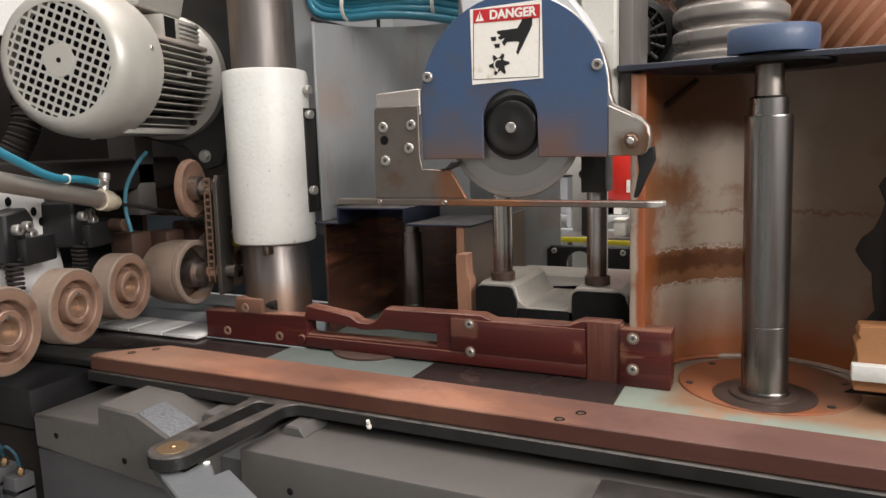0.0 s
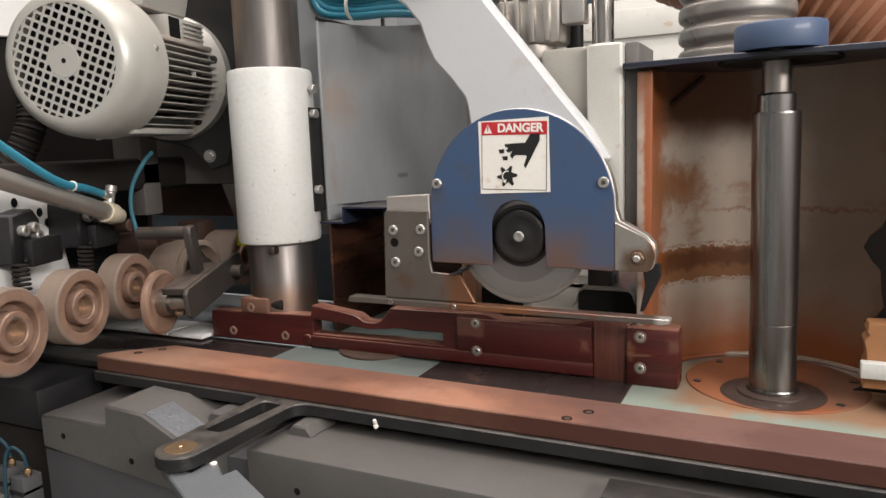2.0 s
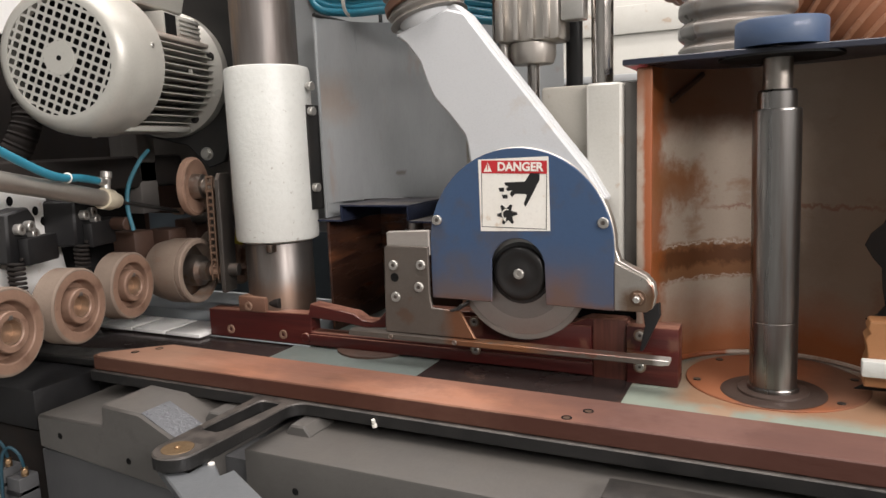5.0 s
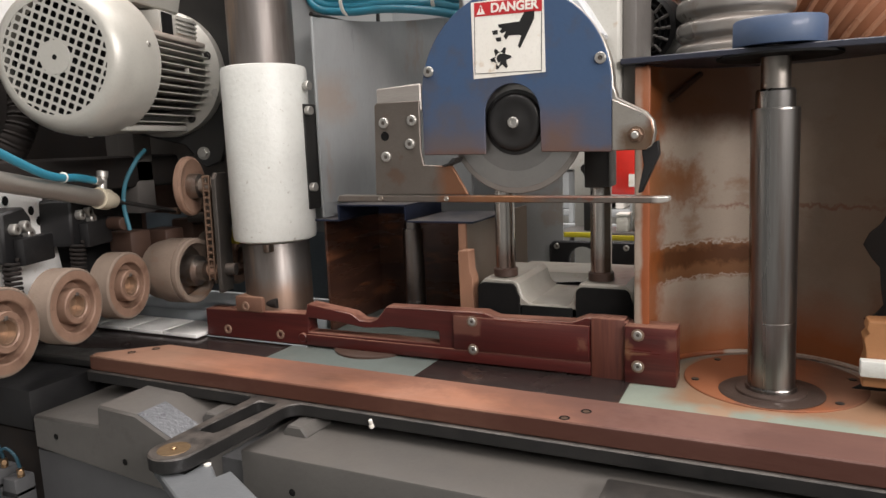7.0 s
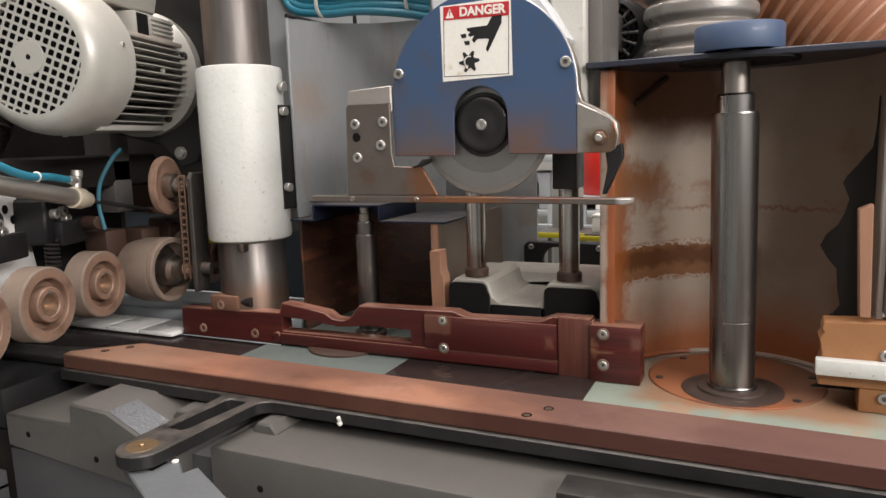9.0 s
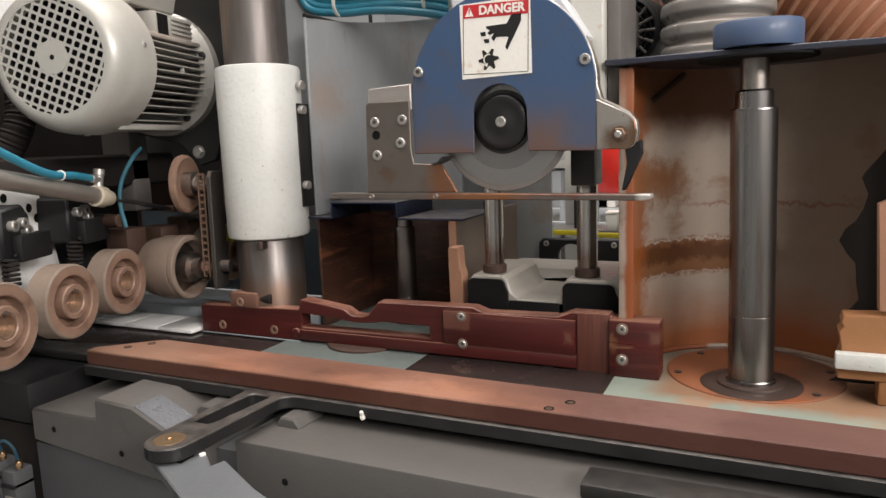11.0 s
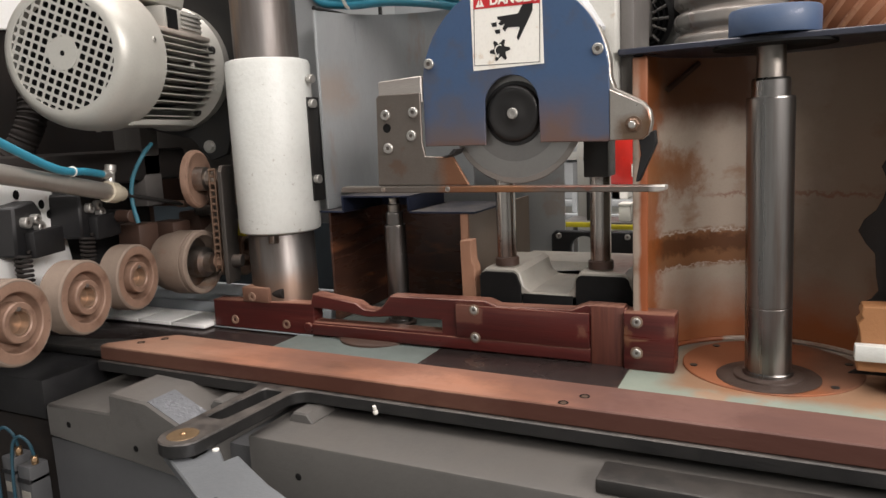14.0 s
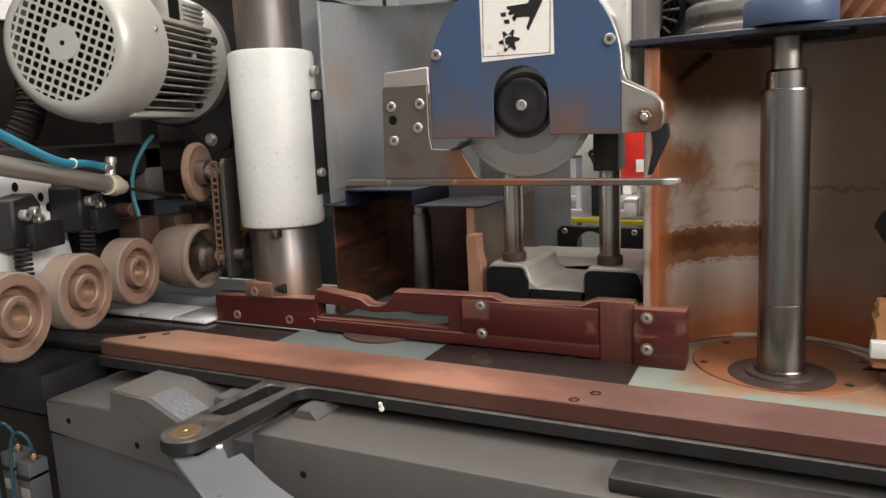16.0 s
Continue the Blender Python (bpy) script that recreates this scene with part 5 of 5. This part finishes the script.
        part("name_plate", boxes((x - 0.008, x + 0.010, -0.3008, -0.2998, top - 0.050, top - 0.036), bevel=0), M_CLAY, v, "pale worn plate")
        part("cover", boxes((x - 0.012, x + 0.014, -0.302, -0.2722, top - 0.024, top - 0.018), bevel=0.001), M_BLACK, v)
        part("fitting", rods(((x + 0.010, -0.288, top), (x + 0.010, -0.288, top + 0.012), 0.0045), ((x + 0.010, -0.288, top + 0.009), (x + 0.020, -0.294, top + 0.010), 0.004)), M_BRASS, v)
        part("air_line", sweep(bmesh.new(), smooth_line([(x + 0.010, -0.288, top + 0.012), (x + 0.008, -0.292, top + 0.032), (x - 0.006, -0.296, top + 0.040), (x - 0.014, -0.302, top + 0.020), (x - 0.012, -0.308, top - 0.06), (x + 0.004, -0.312, top - 0.20)], 8), 0.0022, 10), M_HOSE_SHADED, v)
        part("lower_line", sweep(bmesh.new(), smooth_line([(x + 0.010, -0.302, top - 0.062), (x + 0.016, -0.310, top - 0.085), (x + 0.022, -0.312, top - 0.14), (x + 0.018, -0.312, top - 0.25)], 8), 0.0022, 10), M_HOSE_SHADED, v)
    part("frame", boxes((-1.3, -0.53, -0.25, -0.235, -0.9, -0.076), bevel=0.002), M_MATTBLACK, v)


def build_top_right():
    d = thing("suction_duct", "grey ribbed suction duct standing on the top plate", "duct")
    line = smooth_line([(0.302, 0.165, 0.382), (0.302, 0.165, 0.46), (0.304, 0.17, 0.54), (0.310, 0.18, 0.66)], 60)
    part("duct", sweep(bmesh.new(), line, lambda q: 0.0705 - 0.0075 * abs(math.cos(math.pi * q / 0.0265)) ** 6, 56), M_DUCT, d)
    part("collar", lathe(bmesh.new(), [(0.070, 0.382), (0.073, 0.382), (0.073, 0.392), (0.070, 0.394)], (0.302, 0.165, 0), seg=56), M_STEEL, d)
    o = thing("amber_hose", "translucent amber ribbed suction hose", "hose")
    line = smooth_line([(0.20, 0.41, 0.62), (0.34, 0.37, 0.545), (0.48, 0.32, 0.44), (0.60, 0.30, 0.31), (0.70, 0.30, 0.14)], 10)
    part("hose_wall", sweep(bmesh.new(), line, 0.105, 64), M_HOSE_ORANGE, o)
    for p, q in zip(line[1:], line[2:]):
        part("hose_rib", lathe(bmesh.new(), [(0.1045, -0.0045), (0.1075, -0.0022), (0.1085, 0.0), (0.1075, 0.0022), (0.1045, 0.0045)], p, q - p, 64), M_HOSE_RIB, o)


def build_hoses():
    t = thing("air_hose_bundle", "bundle of blue air hoses tied with white ties", "hose bundle")
    for i, (dy, dz) in enumerate(((0, 0), (0.006, 0.011), (-0.004, -0.011), (0.004, 0.022), (-0.002, 0.033))):
        line = smooth_line([(-0.36 + 0.006 * i, 0.16 + dy, 0.62 + dz), (-0.335, 0.16 + dy, 0.535 + dz * 0.9), (-0.27, 0.155 + dy, 0.512 + dz * 0.75), (-0.19, 0.145 + dy, 0.507 + dz * 0.8), (-0.11, 0.14 + dy, 0.497 + dz), (-0.03, 0.15 + dy, 0.478 + dz), (0.06, 0.17 + dy, 0.465 + dz)], 8)
        part("air_hose", sweep(bmesh.new(), line, 0.0062, 12), M_HOSE_BLUE, t)
    for x, z in ((-0.262, 0.520), (-0.105, 0.508)):
        part("cable_tie", lathe(bmesh.new(), [(0.021, -0.003), (0.0235, -0.002), (0.0235, 0.002), (0.021, 0.003)], (x, 0.150, z), (1, 0, -0.1), 24), M_PAPER, t, "white cable tie")
    h = thing("ribbed_conduit", "dark grey ribbed conduit", "conduit")
    part("conduit", corrugated([(-0.21, 0.20, 0.56), (-0.12, 0.195, 0.548), (-0.03, 0.19, 0.545), (0.06, 0.19, 0.55)], 0.019, 0.005, 0.002, 60, 20), M_DUCTDARK, h)


def build_background():
    c = thing("white_cabinet", "white machine cabinet farther back in the workshop", "cabinet")
    part("body", boxes((-0.75, 1.6, 1.9, 2.4, -0.9, 0.80), bevel=0.01), M_CREAM, c)
    part("band", boxes((-0.75, 1.6, 1.885, 1.8995, 0.66, 0.76), bevel=0.002), M_CREAM, c)
    part("window", boxes((-0.7, 1.5, 1.95, 2.35, 0.8005, 1.05), bevel=0.01), M_DARKGLASS, c)
    g = thing("sign_bars", "white sign with unreadable blue marks on the cabinet", "sign")
    part("plate", boxes((0.06, 0.20, 1.875, 1.884, 0.62, 0.72), bevel=0.001), M_PAPER, g)
    part("bar", boxes((0.085, 0.175, 1.872, 1.8745, 0.655, 0.675), bevel=0.0), M_HOSE_BLUE, g)
    r = thing("red_canister", "red enamelled canister with a white sticker", "canister")
    part("body", lathe(bmesh.new(), [(0, 0), (0.07, 0), (0.075, 0.01), (0.075, 0.16), (0.05, 0.20), (0, 0.21)], (0.025, 0.975, 0.1505), seg=36), M_RED, r)
    part("sticker", boxes((0.03, 0.055, 0.897, 0.8995, 0.17, 0.20), bevel=0), M_PAPER, r)
    k = thing("bracket_shelf", "grey steel bracket shelf under the red canister", "shelf")
    part("board", boxes((-0.10, 0.22, 0.88, 1.08, 0.14, 0.15), bevel=0.001), M_GREY, k)
    part("rail", boxes((-0.14, 0.22, 0.86, 0.8798, 0.060, 0.082), bevel=0.002), M_GREY, k)
    for x in (-0.115, -0.03, 0.035, 0.10):
        part("post", boxes((x, x + 0.012, 0.885, 0.90, -0.9, 0.1398), bevel=0.001), M_GREY, k)
    w = thing("tool_rack", "small grey steel rack behind the saw columns", "rack")
    part("board", boxes((-0.06, 0.14, 0.61, 0.70, 0.086, 0.0975), bevel=0.001), M_SIDE, w)
    part("back_panel", boxes((-0.05, 0.020, 0.701, 0.705, 0.086, 0.285), bevel=0.001), M_CREAM, w, "pale cream back panel")
    part("yellow_edge", boxes((-0.06, 0.045, 0.605, 0.6095, 0.0865, 0.0970), bevel=0.0008), M_YELLOW, w, "yellow edge strip")
    for x in (-0.058, 0.130):
        part("post", boxes((x, x + 0.008, 0.69, 0.70, -0.9, 0.0858), bevel=0.001), M_SIDE, w)
    part("hook", rods(((-0.016, 0.70, 0.232), (-0.016, 0.66, 0.226), 0.010), ((-0.016, 0.66, 0.226), (-0.004, 0.655, 0.198), 0.007)), M_BLACKSTEEL, w, "dark steel hook")
    for n, label, cat, b, mat in (("tool_box", "dark steel tool box on the rack", "box", (-0.012, 0.024, 0.63, 0.69, 0.0977, 0.158), M_BLACKSTEEL),
                                  ("carton", "small white carton on the rack", "carton", (0.058, 0.082, 0.62, 0.66, 0.0977, 0.130), M_PAPER),
                                  ("carton", "tall pale carton on the rack", "carton", (0.086, 0.120, 0.64, 0.69, 0.0977, 0.158), M_CLAY)):
        c = thing(n, label, cat)
        part("body", boxes(b, bevel=0.002), mat, c)
        part("lid", boxes((b[0] - 0.001, b[1] + 0.001, b[2] - 0.001, b[3] + 0.001, b[5] + 0.0002, b[5] + 0.005), bevel=0.001), M_BLACK if mat is M_BLACKSTEEL else M_PAPER, c)
    s = thing("far_shelf", "grey shelving with boxes and tools", "shelf")
    for z in (-0.3, 0.05, 0.22, 0.45):
        part("board", boxes((-0.7, 0.6, 1.3, 1.7, z, z + 0.02), bevel=0.002), M_GREY, s)
    for x in (-0.65, 0.0, 0.5):
        part("upright", boxes((x, x + 0.03, 1.29, 1.298, -0.9, 0.47), bevel=0.002), M_GREY, s)
    random.seed(4)
    for k in range(14):
        x, z = random.uniform(-0.6, 0.45), random.choice((0.071, 0.241))
        w, hh = random.uniform(0.04, 0.1), random.uniform(0.05, 0.13)
        b = thing("storage_box", "small workshop box on the shelf", "box", "boxes on the shelf")
        part("carton", boxes((x, x + w, 1.33, 1.5, z, z + hh), bevel=0.003), random.choice((M_PAPER, M_BLACK, M_GREY, M_YELLOW, M_BLACKSTEEL)), b)


M_COLUMN = surf("column_steel", (0.20, 0.185, 0.175), (0.10, 0.082, 0.072), 0.46, 0.85, scale=30, amount=1.0, bump=0.03, stretch=(1, 1, 0.12), stain=(0.36, 0.24, 0.16), stain_scale=10, stain_amount=0.1, patches=[((0.20, 0.12, 0.08), 0.7, 0.06, 14, [("Z", -0.1, 0.085, 0.015)])])
M_EDGE = surf("rusting_flange", (0.40, 0.33, 0.27), (0.32, 0.24, 0.18), 0.5, scale=14, stain=(0.20, 0.08, 0.035), stain_scale=14, stain_amount=0.35, patches=[((0.26, 0.065, 0.014), 0.95, 0.008, 30, [("X", 0.2150, 0.3, 0.002)]), ((0.24, 0.09, 0.04), 0.8, 0.06, 14, [("Z", 0.33, 0.5, 0.03)])])
M_POLISH = surf("polished_rod", (0.46, 0.43, 0.40), (0.36, 0.32, 0.29), 0.16, 1.0, scale=30, bump=0.02, rough_var=0.06, patches=[((0.20, 0.11, 0.08), 0.7, 0.02, 40, [("Z", 0.1, 0.150, 0.01)])])
M_SLATE = surf("slate_paint", (0.10, 0.125, 0.145), (0.075, 0.09, 0.105), 0.5, scale=9)
M_SHEET = surf("rusting_sheet", (0.24, 0.225, 0.205), (0.18, 0.16, 0.14), 0.5, scale=12, patches=[((0.15, 0.068, 0.04), 0.85, 0.05, 20, [("Z", 0.0, 0.195, 0.014)])])
M_MOTORRIB = surf("dusty_motor_ledge", (0.40, 0.36, 0.32), (0.30, 0.23, 0.19), 0.5, 0.1, scale=30, dust=(0.36, 0.22, 0.16), dust_amount=0.9)
# Dark brown body: shade in the gaps between cooling fins put into colour.
M_MOTORDARK = surf("shaded_motor_body", (0.10, 0.085, 0.07), (0.06, 0.05, 0.04), 0.6, scale=20)
M_CREAM = surf("cream_paint", (0.50, 0.49, 0.45), (0.43, 0.42, 0.38), 0.45, scale=14, stain=(0.36, 0.24, 0.15), stain_scale=22, stain_amount=0.06)
M_DUSTBLOCK = surf("dusty_block", (0.16, 0.08, 0.05), (0.11, 0.05, 0.035), 0.6, scale=20, dust=(0.32, 0.18, 0.12), dust_amount=0.8)
M_FLANGE = surf("brown_flange", (0.075, 0.052, 0.043), (0.05, 0.034, 0.028), 0.4, 0.3, scale=18)
M_BLADERING = surf("blade_ring", (0.40, 0.385, 0.37), (0.34, 0.325, 0.31), 0.36, 1.0, scale=5, bump=0.0)
M_BLADEEDGE = surf("blade_edge", (0.27, 0.25, 0.23), (0.22, 0.20, 0.18), 0.5, 0.7, scale=5, bump=0.0)
# Grey-brown plates; also a shaded stand-in for the hood panel's grey.
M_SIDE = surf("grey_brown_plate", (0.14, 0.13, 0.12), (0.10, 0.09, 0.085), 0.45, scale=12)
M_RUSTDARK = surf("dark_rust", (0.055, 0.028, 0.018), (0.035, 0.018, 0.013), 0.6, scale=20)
M_LID = surf("dark_blue_lid", (0.018, 0.025, 0.052), (0.02, 0.022, 0.034), 0.5, scale=9, dust=(0.12, 0.108, 0.098), dust_amount=0.85, gloss=0.15)
M_EAR = surf("worn_ear_metal", (0.46, 0.43, 0.39), (0.34, 0.30, 0.26), 0.36, 0.85, scale=30, bump=0.1, patches=[((0.20, 0.075, 0.04), 0.85, 0.01, 60, [("X", 0.2285, 0.3, 0.003)]), ((0.20, 0.12, 0.07), 0.85, 0.02, 40, [("Z", 0.2, 0.303, 0.006), ("X", 0.198, 0.3, 0.006)])])
M_GREYSLAT = surf("slat_steel", (0.80, 0.79, 0.77), (0.70, 0.69, 0.66), 0.4, scale=30)
M_RAIL = surf("rail_steel", (0.30, 0.325, 0.34), (0.24, 0.26, 0.27), 0.4, 0.2, scale=10)
M_LOWER = surf("dark_grey_casing", (0.078, 0.079, 0.082), (0.06, 0.06, 0.063), 0.5, scale=6)
M_LINK = surf("link_grey", (0.20, 0.21, 0.22), (0.15, 0.16, 0.17), 0.35, 0.4, scale=15)
M_GUIDELIGHT = surf("worn_red_phenolic", (0.125, 0.040, 0.025), (0.055, 0.014, 0.010), 0.5, scale=40, amount=1.0, stretch=(3, 3, 0.15), dust=(0.30, 0.15, 0.105), dust_amount=0.9, stain=(0.17, 0.075, 0.045), stain_scale=30, stain_amount=0.12)
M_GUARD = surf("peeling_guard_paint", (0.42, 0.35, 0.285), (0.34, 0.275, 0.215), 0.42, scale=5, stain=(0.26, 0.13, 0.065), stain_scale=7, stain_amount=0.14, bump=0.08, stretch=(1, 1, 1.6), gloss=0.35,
               # First patch: right inner wall, mostly shade put into the colour, with brown dirt.
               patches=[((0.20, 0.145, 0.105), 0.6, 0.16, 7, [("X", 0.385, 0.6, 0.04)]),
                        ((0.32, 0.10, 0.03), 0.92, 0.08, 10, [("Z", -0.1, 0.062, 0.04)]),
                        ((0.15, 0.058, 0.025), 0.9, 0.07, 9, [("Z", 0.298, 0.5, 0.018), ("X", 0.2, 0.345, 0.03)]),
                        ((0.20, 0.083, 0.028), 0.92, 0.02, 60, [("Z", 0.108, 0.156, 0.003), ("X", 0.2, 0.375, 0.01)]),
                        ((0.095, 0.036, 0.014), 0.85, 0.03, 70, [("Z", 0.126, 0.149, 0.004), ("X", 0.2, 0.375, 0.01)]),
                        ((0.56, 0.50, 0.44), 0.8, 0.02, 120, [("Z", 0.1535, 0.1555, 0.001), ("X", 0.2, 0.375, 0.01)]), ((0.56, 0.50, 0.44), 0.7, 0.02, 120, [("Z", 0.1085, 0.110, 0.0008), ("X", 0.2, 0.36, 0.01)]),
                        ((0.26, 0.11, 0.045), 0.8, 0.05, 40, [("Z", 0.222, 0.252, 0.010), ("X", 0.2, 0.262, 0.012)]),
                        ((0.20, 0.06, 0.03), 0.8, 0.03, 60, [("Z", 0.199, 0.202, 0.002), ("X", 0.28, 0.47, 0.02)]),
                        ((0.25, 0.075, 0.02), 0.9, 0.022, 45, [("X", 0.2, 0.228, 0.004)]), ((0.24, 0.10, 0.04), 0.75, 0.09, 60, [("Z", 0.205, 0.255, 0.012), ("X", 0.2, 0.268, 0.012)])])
M_SHELF = surf("dark_blue_plate", (0.022, 0.025, 0.040), (0.016, 0.018, 0.028), 0.35, scale=9, bump=0.03)
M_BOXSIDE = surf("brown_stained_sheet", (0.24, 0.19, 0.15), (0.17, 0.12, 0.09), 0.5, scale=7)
M_ALU = surf("cast_aluminium", (0.50, 0.47, 0.43), (0.40, 0.36, 0.32), 0.4, 0.85, scale=18, bump=0.08)
M_CLIP = surf("rusty_clip", (0.20, 0.105, 0.07), (0.13, 0.07, 0.05), 0.5, 0.4, scale=40)
M_TAB = surf("milled_tab", (0.42, 0.39, 0.36), (0.32, 0.28, 0.25), 0.45, 0.6, scale=30, stretch=(0.3, 1, 2))
M_SHOE = surf("stained_shoe_steel", (0.155, 0.135, 0.118), (0.105, 0.085, 0.07), 0.42, 0.6, scale=16, stain=(0.13, 0.075, 0.05), stain_scale=22, stain_amount=0.15,
              patches=[((0.26, 0.11, 0.045), 0.85, 0.03, 40, [("X", 0.012, 0.105, 0.02), ("Z", 0.2, 0.2315, 0.002)]), ((0.16, 0.07, 0.05), 0.8, 0.03, 40, [("X", 0.10, 0.215, 0.02), ("Z", 0.227, 0.2315, 0.001)]),
                       ((0.55, 0.53, 0.50), 0.8, 0.008, 60, [("X", 0.238, 0.3, 0.004), ("Z", 0.2, 0.2315, 0.002)]), ((0.22, 0.09, 0.04), 0.8, 0.02, 40, [("X", -0.02, 0.02, 0.008), ("Z", 0.2, 0.272, 0.004), ("Y", -0.1, 0.1, 0.01)])])
M_ARM = surf("arm_black_steel", (0.040, 0.036, 0.032), (0.075, 0.06, 0.05), 0.5, 0.3, scale=20, dust=(0.2, 0.15, 0.12), dust_amount=0.4)
M_CHAIN = surf("chain_steel", (0.20, 0.13, 0.09), (0.12, 0.08, 0.06), 0.5, 0.7, scale=60)
M_NOZZLE = surf("ivory_plastic", (0.58, 0.52, 0.40), (0.48, 0.42, 0.32), 0.4, scale=40)
M_DUCTDARK = surf("dark_conduit", (0.10, 0.10, 0.10), (0.07, 0.07, 0.07), 0.5, scale=20)
M_DARKGLASS = surf("dark_blue_glass", (0.03, 0.06, 0.09), None, 0.15)

build_hall()
build_table()
build_feed_track()
build_bar()
build_base()
build_link_plate()
build_guide()
build_spindle("main_spindle", "polished steel spindle standing in a rusty flange", 0.3585, 0.012, 0.0247, lean=-0.85)
moving_spindle = build_spindle("sliding_spindle", "polished steel spindle that slides inside the box", 0, 0, 0.0168, 0.160, 0.201, 1.5)
build_right_guard()
build_right_shelf()
build_cap()
build_ragged_sheet()
build_end_blocks()
build_left_box()
build_left_plate()
build_column()
build_motor()
build_motor_mount()
build_columns()
build_left_machinery()
build_top_right()
build_hoses()
build_background()
saw = build_saw()
swing = build_swing_arm()
air_cylinder, piston = build_air_cylinder()

PIVOT = (-0.460, 0.012, 0.107)


def motions():
    # the saw comes down, dwells and goes up again
    lift = ((0, 0), (0.7, 0), (0.8, -0.006), (0.9, -0.018), (1.0, -0.0375), (1.5, -0.090), (2.0, -0.134), (2.5, -0.169), (2.8, -0.188), (3.0, -0.196), (4.7, -0.197), (5.0, -0.183), (5.6, -0.115), (6.0, -0.066), (6.3, -0.031), (6.5, -0.007), (6.7, 0), (16, 0))
    walk(saw, [(t, pose(0, 0, z)) for t, z in lift])
    # the arm swings down and back
    turn = ((0, -2), (1.1, -2), (1.2, 12), (1.35, 38), (1.5, 66), (1.65, 92), (1.8, 101), (2.0, 99), (3.9, 99), (4.0, 93), (4.1, 70), (4.2, 47), (4.35, 17), (4.5, -2), (16, -2))
    walk(swing, [(t, pose(*PIVOT, rx=a, rz=18)) for t, a in turn])
    tip = ((0, 0), (1.1, 0), (1.3, 1.5), (1.5, 4.5), (1.7, -3.0), (1.9, -6), (3.9, -5.5), (4.05, -2), (4.2, 2), (4.4, 0.5), (4.6, 0), (16, 0))
    walk(air_cylinder, [(t, pose(-0.482, -0.285, 0.266, rx=-11.3 + a, rz=14.6)) for t, a in tip])
    reach = ((0, 0.12), (1.1, 0.12), (1.5, 0.02), (1.8, -0.045), (3.9, -0.045), (4.2, 0.04), (4.5, 0.12), (16, 0.12))
    walk(piston, [(t, pose(0, y, 0)) for t, y in reach])
    # the second spindle slides forward and back twice
    back, fore = (-0.170, 0.16), (-0.172, 0.095)
    slide = ((0, 0), (8.5, 0), (8.75, 0.4), (9.0, 1), (9.6, 1), (10.0, 1), (10.5, 0), (13.2, 0), (13.6, 0.45), (13.95, 1), (14.45, 1), (14.8, 0.5), (15.1, 0.05), (15.2, 0), (16, 0))
    walk(moving_spindle, [(t, pose(back[0] + (fore[0] - back[0]) * k, back[1] + (fore[1] - back[1]) * k, 0)) for t, k in slide])


motions()
